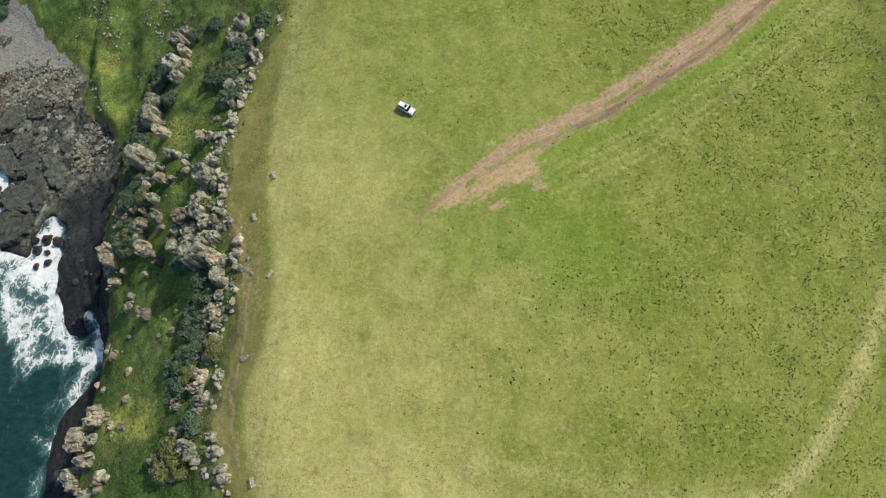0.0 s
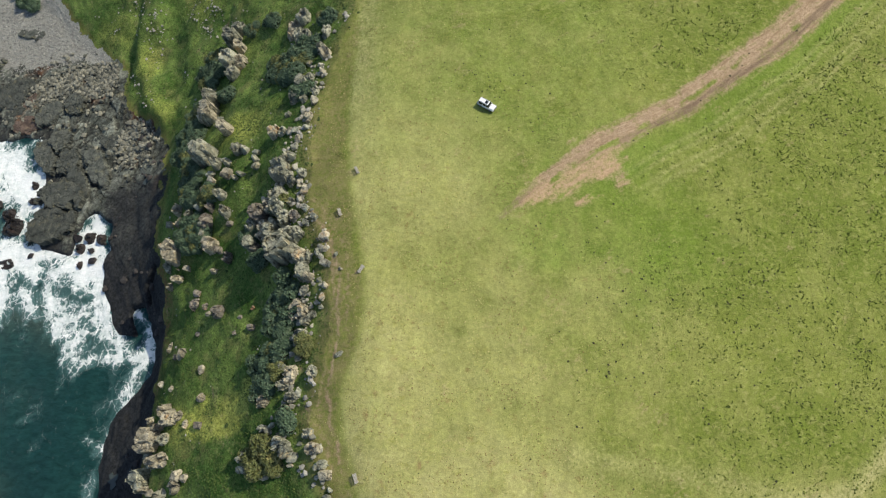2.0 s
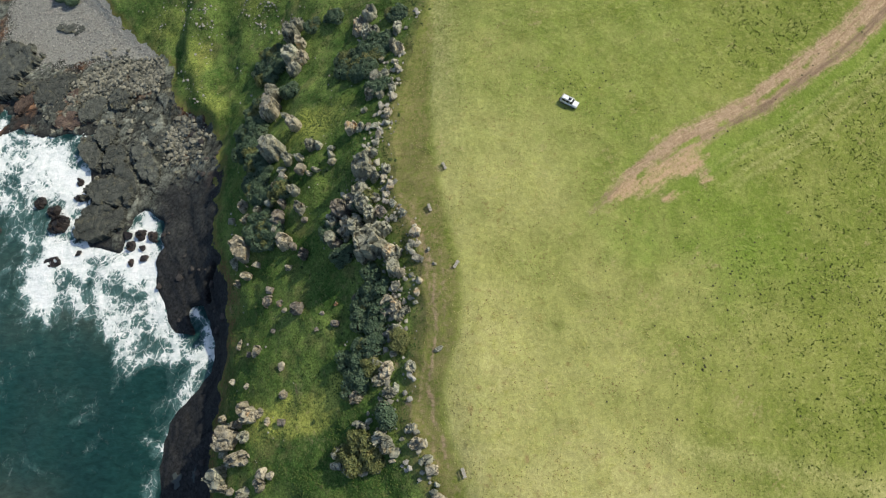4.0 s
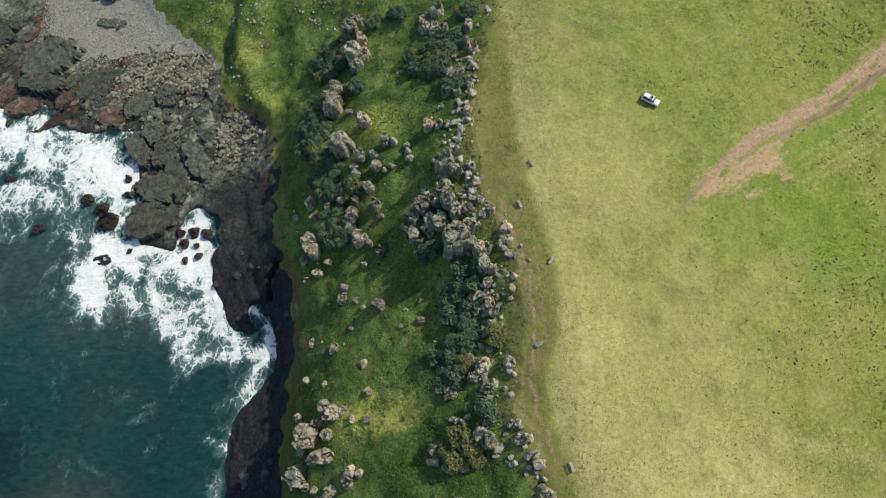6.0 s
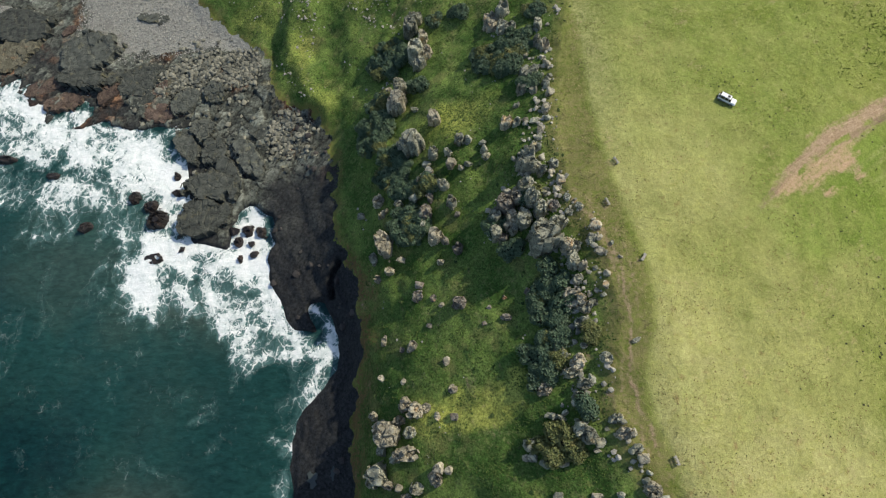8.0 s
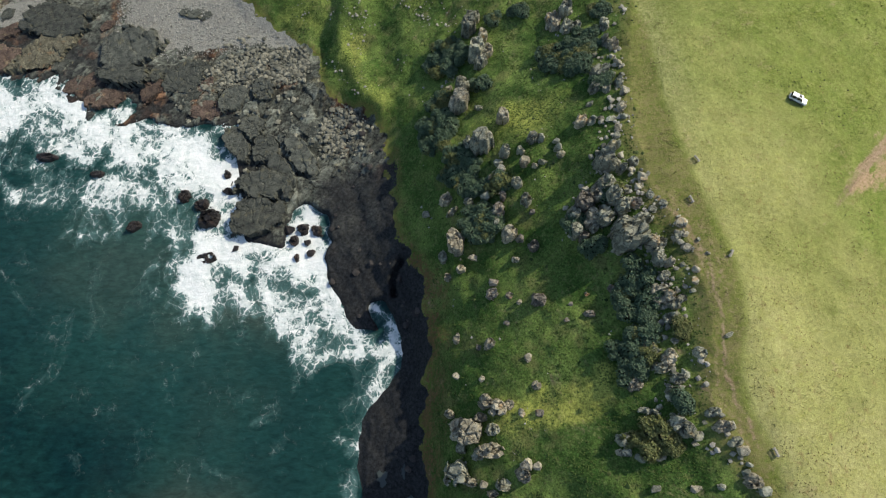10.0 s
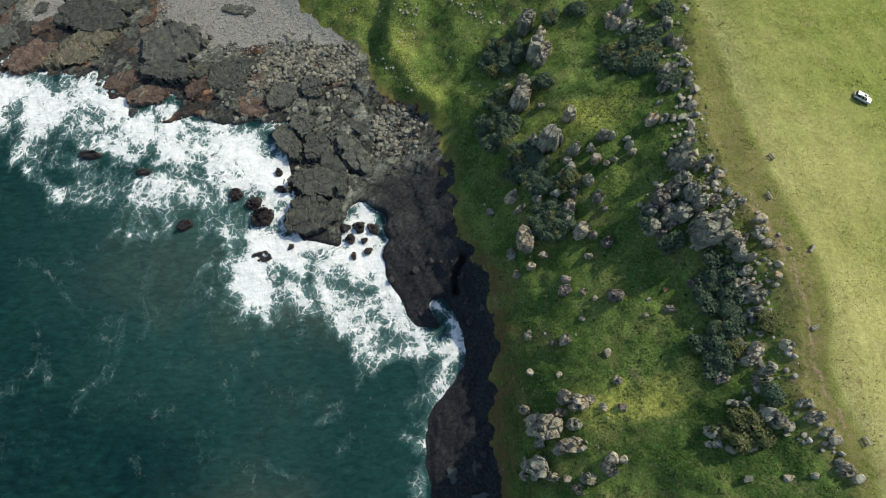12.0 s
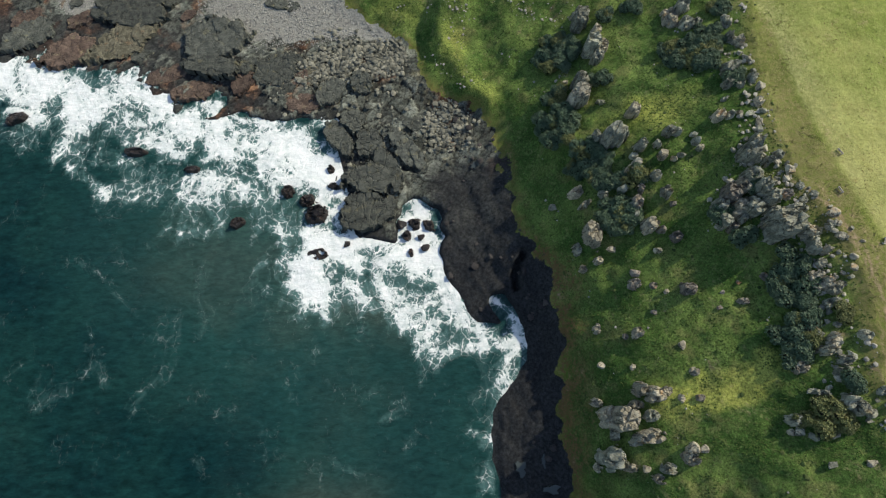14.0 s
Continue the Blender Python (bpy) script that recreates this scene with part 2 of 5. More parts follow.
def ground_material():
    n = Nodes("turf_rock_and_soil", 0.95, 0.1)
    big, mid, fine = n.noise(0.035, 3), n.noise(0.20, 4, 0.6), n.noise(1.3, 5, 0.65)
    blades = n.noise(4.5, 4, 0.75)
    streak = n.noise(0.9, 4, 0.6, (0.7, 1.15, 1.0), 0.8)
    jitter = n.math("MULTIPLY", n.math("SUBTRACT", fine, 0.5), 0.8)
    # meadow grass
    green = n.mix(n.step(big, 0.35, 0.65), (0.132, 0.168, 0.028), (0.180, 0.206, 0.043))
    green = n.mix(n.step(streak, 0.45, 0.75), green, (0.252, 0.264, 0.082))
    green = n.mix(n.step(n.noise(0.45, 4, 0.65), 0.56, 0.74), green, (0.125, 0.165, 0.028))
    green = n.mix(n.math("MULTIPLY", n.attr("fresh"), n.step(n.noise(0.16, 4, 0.6), 0.25, 0.6)), green, n.mix(streak, (0.180, 0.238, 0.050), (0.240, 0.285, 0.078)))
    green = n.mix(n.attr("lush"), green, n.mix(mid, (0.105, 0.190, 0.022), (0.17, 0.235, 0.035)))
    straw = n.mix(n.step(mid, 0.3, 0.7), (0.45, 0.412, 0.180), (0.35, 0.345, 0.120))
    straw = n.mix(n.step(streak, 0.5, 0.75), straw, (0.28, 0.272, 0.075))
    straw = n.mix(n.step(n.noise(0.5, 4, 0.65), 0.57, 0.72), straw, (0.30, 0.225, 0.10))
    dry = n.step(n.math("ADD", n.attr("dry"), n.math("ADD", n.math("MULTIPLY", n.math("SUBTRACT", mid, 0.5), 1.3), n.math("MULTIPLY", n.math("SUBTRACT", n.noise(0.07, 4, 0.6), 0.5), 1.0))), -0.15, 1.25)
    grass = n.mix(n.math("MULTIPLY", dry, 0.80), green, straw)
    grass = n.mix(n.math("MULTIPLY", n.attr("pale"), n.step(fine, 0.2, 0.7)), grass, (0.40, 0.365, 0.17))
    # rough slope turf
    clumps = n.noise(0.8, 5, 0.7)
    rough_green = n.mix(n.step(mid, 0.35, 0.65), (0.038, 0.080, 0.016), (0.070, 0.120, 0.028))
    rough_green = n.mix(n.step(n.noise(0.07, 4), 0.42, 0.62), rough_green, (0.122, 0.176, 0.042))
    rough_green = n.mix(n.math("MULTIPLY", 0.7, n.step(n.noise(0.13, 5, 0.65), 0.52, 0.66)), rough_green, (0.145, 0.145, 0.052))
    rough_green = n.mix(n.step(clumps, 0.52, 0.68), rough_green, (0.118, 0.143, 0.046))
    rough_green = n.mix(n.step(n.noise(0.5, 5, 0.7), 0.57, 0.68), rough_green, (0.028, 0.055, 0.012))
    # sun falling on the slope, put into the turf as a yellow-green tint
    rough_green = n.mix(n.math("MULTIPLY", n.attr("sunlit_turf"), n.step(n.math("ADD", fine, n.math("MULTIPLY", mid, 0.4)), 0.38, 0.80)), rough_green, (0.280, 0.295, 0.066))
    rough_green = n.mix(1.0, rough_green, n.ramp(n.noise(2.2, 5, 0.75), (0.35, 0.50), (0.65, 1.55)), "MULTIPLY")
    grass = n.mix(n.attr("wild"), grass, rough_green)
    brown = n.mix(mid, (0.130, 0.134, 0.046), (0.245, 0.204, 0.083))
    grass = n.mix(n.math("MULTIPLY", n.attr("band"), n.step(n.math("ADD", fine, n.math("MULTIPLY", streak, 0.4)), 0.45, 0.85)), grass, brown)
    grass = n.mix(n.math("MULTIPLY", n.attr("rust"), n.step(n.math("ADD", fine, n.math("MULTIPLY", mid, 0.6)), 0.6, 0.95)), grass, n.mix(clumps, (0.055, 0.045, 0.024), (0.195, 0.120, 0.045)))
    grass = n.mix(1.0, grass, n.ramp(blades, (0.30, 0.78), (0.70, 1.22)), "MULTIPLY")
    grass = n.mix(1.0, grass, n.ramp(n.noise(0.28, 5, 0.6, (1.25, 0.8, 1.0), 0.6), (0.32, 0.88), (0.68, 1.12)), "MULTIPLY")
    grass = n.mix(1.0, grass, n.ramp(fine, (0.32, 0.84), (0.68, 1.16)), "MULTIPLY")
    # track of bare reddish soil, worn in two wheel lines
    wheel = n.stripes("road_s", "road_d", 1.1, 5, 0.65)
    soil = n.mix(n.step(fine, 0.3, 0.7), (0.30, 0.208, 0.130), (0.385, 0.280, 0.180))
    soil = n.mix(n.step(wheel, 0.50, 0.66), soil, (0.25, 0.170, 0.100))
    soil = n.mix(n.step(n.stripes("road_s", "road_d", 2.3, 4, 0.6), 0.55, 0.68), soil, (0.46, 0.335, 0.215))
    soil = n.mix(n.attr("raw"), soil, n.mix(fine, (0.38, 0.245, 0.145), (0.49, 0.345, 0.215)))
    soil = n.mix(n.math("MULTIPLY", n.attr("rut"), n.step(n.math("ADD", wheel, n.math("MULTIPLY", fine, 0.4)), 0.5, 0.8)), soil, (0.185, 0.130, 0.085))
    soil = n.mix(1.0, soil, n.ramp(blades, (0.3, 0.8), (0.7, 1.2)), "MULTIPLY")
    d = n.step(n.math("ADD", n.attr("dirt"), n.math("ADD", n.math("MULTIPLY", jitter, 1.5), n.math("MULTIPLY", n.math("SUBTRACT", wheel, 0.5), 1.3))), 0.12, 0.92)
    col = n.mix(d, grass, soil)
    # dark shore rock
    stone = n.mix(n.step(mid, 0.3, 0.7), (0.066, 0.072, 0.058), (0.178, 0.184, 0.146))
    stone = n.mix(n.step(n.noise(0.09, 3), 0.55, 0.68), stone, n.mix(fine, (0.10, 0.045, 0.030), (0.18, 0.10, 0.05)))
    stone = n.mix(n.step(n.noise(0.16, 4, 0.6), 0.60, 0.70), stone, (0.19, 0.175, 0.11))
    grain = n.noise(0.7, 5, 0.65, (0.5, 1.9, 1.0), 1.2)
    stone = n.mix(n.step(grain, 0.56, 0.66), stone, (0.035, 0.032, 0.030))
    stone = n.mix(n.math("MULTIPLY", n.math("MULTIPLY", n.attr("red"), 0.9), n.step(n.noise(0.16, 4, 0.6), 0.50, 0.62)), stone, n.mix(fine, (0.13, 0.055, 0.035), (0.26, 0.14, 0.07)))
    stone = n.mix(1.0, stone, n.ramp(n.attr("tone"), (0.15, 0.55), (0.85, 1.55)), "MULTIPLY")
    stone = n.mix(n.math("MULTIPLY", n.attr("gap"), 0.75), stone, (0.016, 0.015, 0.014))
    # near black both for damp rock and for the shade painted on the cliff
    stone = n.mix(n.attr("wet_and_shade"), stone, n.mix(mid, (0.013, 0.014, 0.016), (0.040, 0.041, 0.040)))
    stone = n.mix(1.0, stone, n.ramp(fine, (0.32, 0.50), (0.68, 1.55)), "MULTIPLY")
    stone = n.mix(1.0, stone, n.ramp(blades, (0.32, 0.65), (0.68, 1.35)), "MULTIPLY")
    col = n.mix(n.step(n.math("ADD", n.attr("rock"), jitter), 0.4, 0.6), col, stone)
    shingle = n.mix(n.step(blades, 0.35, 0.65), (0.185, 0.184, 0.158), (0.39, 0.378, 0.32))
    shingle = n.mix(n.step(mid, 0.5, 0.8), shingle, (0.225, 0.215, 0.19))
    col = n.mix(n.step(n.math("ADD", n.attr("beach"), jitter), 0.4, 0.6), col, shingle)
    nrm = n.bump(mid, 0.4, 0.5)
    nrm = n.bump(fine, 0.6, 0.25, nrm)
    nrm = n.bump(blades, 0.8, 0.12, nrm)
    return n.done(col, nrm)


def sea_material():
    n = Nodes("sea_water", 0.2, 0.3)
    n.bsdf.inputs["IOR"].default_value = 1.33
    big = n.noise(0.028, 3)
    deep = n.mix(n.step(big, 0.35, 0.65), (0.003, 0.020, 0.021), (0.007, 0.032, 0.028))
    deep = n.mix(n.step(n.noise(0.022, 2), 0.58, 0.72), deep, (0.022, 0.045, 0.035))
    deep = n.mix(1.0, deep, n.ramp(n.noise(0.35, 5, 0.65, (0.7, 1.3, 1)), (0.3, 0.65), (0.7, 1.4)), "MULTIPLY")
    deep = n.mix(n.attr("murk"), deep, n.mix(n.step(n.noise(0.05, 4, 0.6), 0.4, 0.65), (0.024, 0.074, 0.064), (0.050, 0.086, 0.066)))
    deep = n.mix(n.attr("silt"), deep, (0.080, 0.082, 0.060))
    murk = n.mix(n.math("MULTIPLY", n.attr("shallow"), 0.4), deep, (0.020, 0.066, 0.058))
    murk = n.mix(1.0, murk, n.ramp(n.noise(0.55, 5, 0.65, (0.6, 1.3, 1), 0.6), (0.3, 0.72), (0.7, 1.32)), "MULTIPLY")
    f = n.attr("foam")
    warp = n.t.nodes.new("ShaderNodeTexNoise")
    warp.inputs["Scale"].default_value, warp.inputs["Detail"].default_value = 0.30, 5.0
    n.link(n.geo.outputs["Position"], warp.inputs["Vector"])
    bent = n.t.nodes.new("ShaderNodeVectorMath")
    bent.operation = "MULTIPLY"
    n.link(warp.outputs[1], bent.inputs[0])
    bent.inputs[1].default_value = (6.0, 6.0, 0.0)
    edge1 = n.cells(0.34, "DISTANCE_TO_EDGE", 0, (1, 0.8, 0), 1.0, bent.outputs[0])
    edge2 = n.cells(0.95, "DISTANCE_TO_EDGE", 0, (1, 0.8, 0), 1.0, bent.outputs[0])
    edge3 = n.cells(2.3, "DISTANCE_TO_EDGE", 0, (1, 1, 0), 1.0, bent.outputs[0])
    n1 = n.noise(0.075, 8, 0.60, (1.0, 0.85, 1.0), 1.2)
    n2 = n.noise(0.5, 6, 0.65, (1.0, 0.7, 1.0), 0.8)
    patchy = n.math("ADD", n.math("MULTIPLY", n.math("SUBTRACT", n1, 0.5), 3.9), n.math("MULTIPLY", n.math("SUBTRACT", n2, 0.5), 1.1))
    calm = n.math("ADD", 0.66, n.math("MULTIPLY", n.step(f, 0.0, 0.45), 0.34))
    dens = n.math("ADD", f, n.math("MULTIPLY", patchy, calm))
    # threads of foam that widen until they close up where the foam is dense
    grown = n.step(dens, 0.05, 2.5)
    wide = n.math("MULTIPLY", n.math("MULTIPLY", grown, grown), 0.75)
    gap = n.math("MINIMUM", edge1, n.math("ADD", n.math("MULTIPLY", edge2, 0.75), 0.03))
    gap = n.math("MINIMUM", gap, n.math("ADD", n.math("MULTIPLY", edge3, 0.6), 0.10))
    white = n.math("MULTIPLY", n.step(n.math("SUBTRACT", wide, gap), -0.025, 0.055), n.step(dens, 0.05, 0.75))
    streaks = n.math("MULTIPLY", 0.13, n.math("MULTIPLY", n.step(n.noise(0.9, 4, 0.7, (1.0, 0.55, 1), 1.5), 0.62, 0.74), n.step(n.math("ADD", n.math("MULTIPLY", n.attr("murk"), 0.18), n.noise(0.05, 4)), 0.52, 0.68)))
    white = n.math("MAXIMUM", white, streaks)
    murk = n.mix(n.math("MULTIPLY", n.step(dens, 0.2, 1.2), 0.85), murk, (0.115, 0.215, 0.200))
    snow = n.mix(n.step(n.noise(0.45, 6, 0.7), 0.35, 0.65), (0.53, 0.59, 0.55), (0.93, 0.925, 0.88))
    snow = n.mix(n.math("MULTIPLY", n.step(gap, 0.02, 0.22), 0.6), snow, (0.43, 0.53, 0.50))
    snow = n.mix(n.math("MULTIPLY", n.step(dens, 0.9, 2.0), 0.9), snow, n.mix(n2, (0.75, 0.78, 0.75), (0.96, 0.95, 0.91)))
    col = n.mix(white, murk, snow)
    swell = n.noise(0.10, 3, 0.5, (0.6, 1.2, 1))
    nrm = n.bump(swell, 0.5, 1.5)
    nrm = n.bump(n.noise(0.5, 5, 0.6, (0.6, 1.2, 1)), 0.55, 0.5, nrm)
    nrm = n.bump(n.math("MULTIPLY", white, n2), 0.6, 0.5, nrm)
    return n.done(col, nrm, n.mix(white, (0.16, 0.16, 0.16), (0.85, 0.85, 0.85)))


gx = spaced(((-3000, -400, 260), (-400, -196, 6), (-196, -96, 0.62), (-96, 48, 0.45), (48, 66, 1.1), (66, 152, 0.6), (152, 190, 1.1), (190, 400, 8), (400, 3000, 260)))
gy = spaced(((-3000, -300, 270), (-300, -112, 6), (-112, -84, 1.2), (-84, 90, 0.5), (90, 120, 1.5), (120, 300, 6), (300, 3000, 270)))
ground, gco = grid_object("ground", gx, gy, height)
tagged(ground, "green and straw-dry clifftop meadow dropping over rough turf to dark shore rock", "ground", kind="structure")
X, Y, Z = gco[:, 0], gco[:, 1], gco[:, 2]
wx = X + lumps(X, Y, 9.0, 3, 3) * 1.1
turf_x, turf_z = line("turf", Y)
rim_x, _ = line("rim", Y)
rag = wx + lumps(X, Y, 3.4, 26, 4) * 2.2
off = X - rim_x
ROAD = ((64.4, -15.4), (67, -12.5), (73.2, -6.4), (81.4, 0.2), (90.6, 7.0), (98.6, 12.4), (110, 19), (121.8, 28.2), (133, 36.5), (144.4, 47.5), (157, 60), (177, 82))


def along_road(x, y):
    """Metres along the track from its worn-out end, and metres to the left of its middle."""
    best, s_, d = np.full(x.shape, 1e9), np.zeros(x.shape), np.zeros(x.shape)
    done = 0.0
    for (ax, ay), (bx, by) in zip(ROAD, ROAD[1:]):
        dx, dy = bx - ax, by - ay
        ln = math.hypot(dx, dy)
        t = np.clip(((x - ax) * dx + (y - ay) * dy) / ln ** 2, 0, 1)
        off_ = np.hypot(x - ax - t * dx, y - ay - t * dy)
        closer = off_ < best
        best = np.minimum(best, off_)
        s_ = np.where(closer, done + t * ln, s_)
        d = np.where(closer, np.sign(dx * (y - ay) - dy * (x - ax)) * off_, d)
        done += ln
    return s_, d


road_s, road_d = along_road(X, Y)
road_d = road_d + lumps(X, Y, 9, 61, 2) * 0.35
half_w = 0.7 + 2.2 * smooth(2, 36, road_s) + 1.1 * smooth(45, 95, road_s)
worn = 1 - smooth(0.45, 1.5, np.abs(road_d) / half_w)
worn = worn * smooth(-2, 12, road_s + lumps(X, Y, 4, 62) * 4) * (0.6 + 0.4 * smooth(4, 26, road_s))
GRASS_STRIP = ((80, -2.0), (84, 1.2), (89.9, 5.7), (95.9, 8.8), (105.8, 15.9), (112.3, 20.3), (119.1, 26.3), (140.6, 42.6))
strip = smooth(0.1, 0.7, near_polyline(X, Y, GRASS_STRIP, 1.0)) * np.maximum(smooth(-0.15, 0.35, lumps(X, Y, 3.0, 63, 2)), 0.55 * (1 - smooth(92, 99, X))) * (1 - 0.5 * smooth(118, 130, X))
fork = np.maximum(near_polyline(X, Y, ((76, -5.8), (84, -2.2), (90, 1.2), (94, 4.2)), 3.9), 0.85 * near_polyline(X, Y, ((85.7, -6.6), (89.6, -4.6)), 2.2))
fork = np.maximum(fork, 0.45 * near_polyline(X, Y, ((92.5, -2.6), (96, -1.2)), 2.0))
worn = worn * (0.74 + 0.26 * smooth(-0.5, 0.4, lumps(X * 0.5 + Y * 0.4, Y - X * 0.75, 1.6, 90, 3)))
worn = np.maximum(worn, smooth(0.0, 1.0, fork + lumps(X, Y, 3.5, 64, 4) * 0.42) * 0.74)
worn = worn * (1 - 0.75 * strip)
TRACK = ((172, -12), (164, -28), (159.5, -36), (153, -46), (145, -55.6), (137, -62), (124, -64), (108, -59.6), (92, -57), (80, -55.2))
mask(ground, "wild", smooth(-2, 4, wx - turf_x) * (1 - smooth(-4, 1, wx - rim_x)))
BAND_Y = (-160, -65, -59.3, -53.6, -46.6, -40.5, -34.1, -27.4, -19.1, -11.5, -3.6, 4.9, 14.3, 24, 34.7, 44.6, 90, 180)
BAND_X = (47, 43.9, 43.5, 41.1, 39.8, 41, 43.1, 43.1, 42, 39.5, 38.1, 36.6, 35.8, 35.5, 35.3, 34.2, 31, -26)
band_x = np.interp(Y, BAND_Y, BAND_X)
mask(ground, "band", smooth(-5, -1, wx - rim_x) * (1 - smooth(-1.2, 0.6, X + lumps(X, Y, 5, 23) * 1.0 - band_x)) * (1 - 0.45 * smooth(10, 40, Y)))
mask(ground, "dry", smooth(-1, 2, X - band_x) * (1 - smooth(-18, 72, off + 0.33 * Y + lumps(X, Y, 26, 21) * 16)) * (1 - 0.5 * smooth(-8, 34, Y)) + 0.45 * smooth(-50, -72, Y + lumps(X, Y, 9, 27) * 5) * smooth(4, 8, off))
mask(ground, "lush", (1 - smooth(2, 22, np.hypot((X - 97) * 0.8, Y + 14) + lumps(X, Y, 8, 24) * 4)) * 0.55 + 0.6 * (1 - smooth(1, 9, np.hypot((X - 76) * 0.8, Y + 15.5) + lumps(X, Y, 4, 67) * 3)) + 0.55 * (1 - smooth(0.5, 3.4, np.hypot(X - 47, (Y + 46.8) * 0.7) + lumps(X, Y, 3, 68) * 1.2)) + 0.3 * (1 - smooth(0.5, 4, np.hypot(X - 57, (Y + 23) * 0.6) + lumps(X, Y, 3, 68) * 1.5)) + 0.5 * (1 - smooth(1.5, 4.5, np.abs(road_d + 6.2))) * smooth(20, 40, road_s))
old_ruts = np.maximum(np.maximum(1 - np.abs(road_d + 7.6) / 0.9, 1 - np.abs(road_d + 9.4) / 0.8), np.maximum(1 - np.abs(road_d + 12.2) / 0.9, 1 - np.abs(road_d + 14.0) / 0.8))
mask(ground, "pale", np.maximum(0.5 * (1 - smooth(1, 11, X - band_x + lumps(X, Y, 6, 71) * 2)) * smooth(-1, 1, X - band_x) * smooth(-5, 25, Y), np.maximum(near_polyline(X, Y, TRACK, 3.2) * (0.4 + 0.6 * smooth(112, 140, X)), 0.42 * np.clip(old_ruts, 0, 1) * smooth(26, 46, road_s))))
# patches and a streak of sunlight on the slope, painted as yellower turf
sunlit_turf = np.zeros_like(X)
for cx_, cy_, rx_, ry_ in ((3, 19, 13, 6), (9, -50, 11, 4.5), (-1, -53, 6, 5), (-45, 55, 6, 15), (-37, 38, 7, 7), (-62, 72, 10, 8), (-24, 72, 9, 7)):
    sunlit_turf = np.maximum(sunlit_turf, (0.4 if cx_ < -20 else 0.7) * (1 - smooth(0.3, 1.2, np.hypot((X - cx_) / rx_, (Y - cy_) / ry_) + lumps(X, Y, 4, 65) * 0.35)))
sunlit_turf = np.maximum(sunlit_turf, 1.3 * smooth(0.05, 0.7, near_polyline(X + lumps(X, Y, 3, 70, 2) * 1.5, Y, ((-2, -52), (6, -53.5), (12, -52), (16, -49), (17.3, -45)), 3.6)))
mask(ground, "sunlit_turf", sunlit_turf)
mask(ground, "fresh", 0.45 * smooth(-14, 10, Y + lumps(X, Y, 14, 72) * 6) * (1 - smooth(82, 125, X + lumps(X, Y, 18, 73) * 10)) * smooth(-1, 3, X - band_x))
mask(ground, "rock", (1 - smooth(-1.6, 1.6, rag - turf_x)))
mask(ground, "rust", 0.85 * (1 - smooth(1, 9, rag - turf_x + lumps(X, Y, 5, 74, 3) * 4)) * smooth(-1, 0.5, wx - turf_x) * (1 - smooth(-20, 0, Y)) + (1 - smooth(0.5, 4, rag - turf_x)) * smooth(-1, 0.5, rag - turf_x) * 0.7)
mask(ground, "red", np.maximum(1 - smooth(20, 42, np.hypot(X + 162, (Y - 62) * 1.5)), 1 - smooth(6, 20, np.hypot(X + 116, Y - 48))))
top, edge, top2, edge2 = slabs_at(X, Y)
mask(ground, "tone", 0.5 + 0.32 * top + 0.18 * top2)
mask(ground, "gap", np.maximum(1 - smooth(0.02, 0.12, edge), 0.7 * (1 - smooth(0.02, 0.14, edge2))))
# damp apron and waterline, with the cliff's shade painted in the same mask
mask(ground, "wet_and_shade", np.maximum(np.where(turf_z > 4.5, 1.0, 0.0) * (1 - smooth(-12, 3, Y + lumps(X, Y, 6, 28) * 4)), smooth(-58, -51, X + lumps(X, Y, 6, 29) * 2.5) * (1 - smooth(13, 24, Y + lumps(X, Y, 6, 28) * 4)) * 0.92) + (1 - smooth(0.3, 1.0, Z)) * 0.8)
mask(ground, "beach", np.maximum(1 - smooth(0.7, 1.1, np.hypot((X + 162) / 13, (Y - 82) / 6) + lumps(X, Y, 6, 69) * 0.3), smooth(-132, -118, X + lumps(X, Y, 12, 25) * 7)) * smooth(65, 71, Y - 0.05 * X + lumps(X, Y, 10, 22) * 5) * (1 - smooth(-1, 1, rag - turf_x)))
TRAILS = (((27.9, -6.6), (31.6, -11), (34.7, -14.4), (36.9, -20), (38, -24.9), (38.1, -29.5), (39.3, -32.9), (38.4, -38.3), (37.5, -42.5), (37.7, -46.6), (38.9, -51.6), (41.5, -59)),
          ((28.8, -8.8), (33.1, -13.2), (36, -18.3), (36.5, -23.6), (37.6, -30)), ((30.5, -6), (34.5, -11.5), (38.2, -17), (39.6, -22), (40, -28), (41, -34)), ((36.2, -41), (36, -47), (37, -52), (39.6, -59)))
edge_soil = np.zeros_like(X)
for k, pts in enumerate(TRAILS):
    edge_soil = np.maximum(edge_soil, (1.25, 1.0, 0.85, 0.9)[k] * near_polyline(X + lumps(X, Y, 3, 66, 2) * 0.5, Y, pts, 0.7))
edge_soil = np.maximum(edge_soil, 1.1 * near_polyline(X, Y, ((33.3, -14.5), (35.6, -17.5), (36.8, -21)), 1.8))
for cx_, cy_ in ((38.6, -0.8), (41.6, -23.2), (36.2, -10.8), (44, -60), (23.2, 1.8), (22.5, -0.1), (30.6, -41.1), (33.3, -48.6)):
    edge_soil = np.maximum(edge_soil, 1 - np.hypot(X - cx_, Y - cy_) / 1.9)
mask(ground, "dirt", np.maximum(worn, 0.55 * np.clip(edge_soil, 0, 1.2)))
mask(ground, "raw", np.clip(smooth(0.1, 0.6, fork), 0, 1) * (1 - smooth(-1.2, 0.8, road_d)) * 0.85)
mask(ground, "road_s", road_s)
mask(ground, "road_d", road_d)
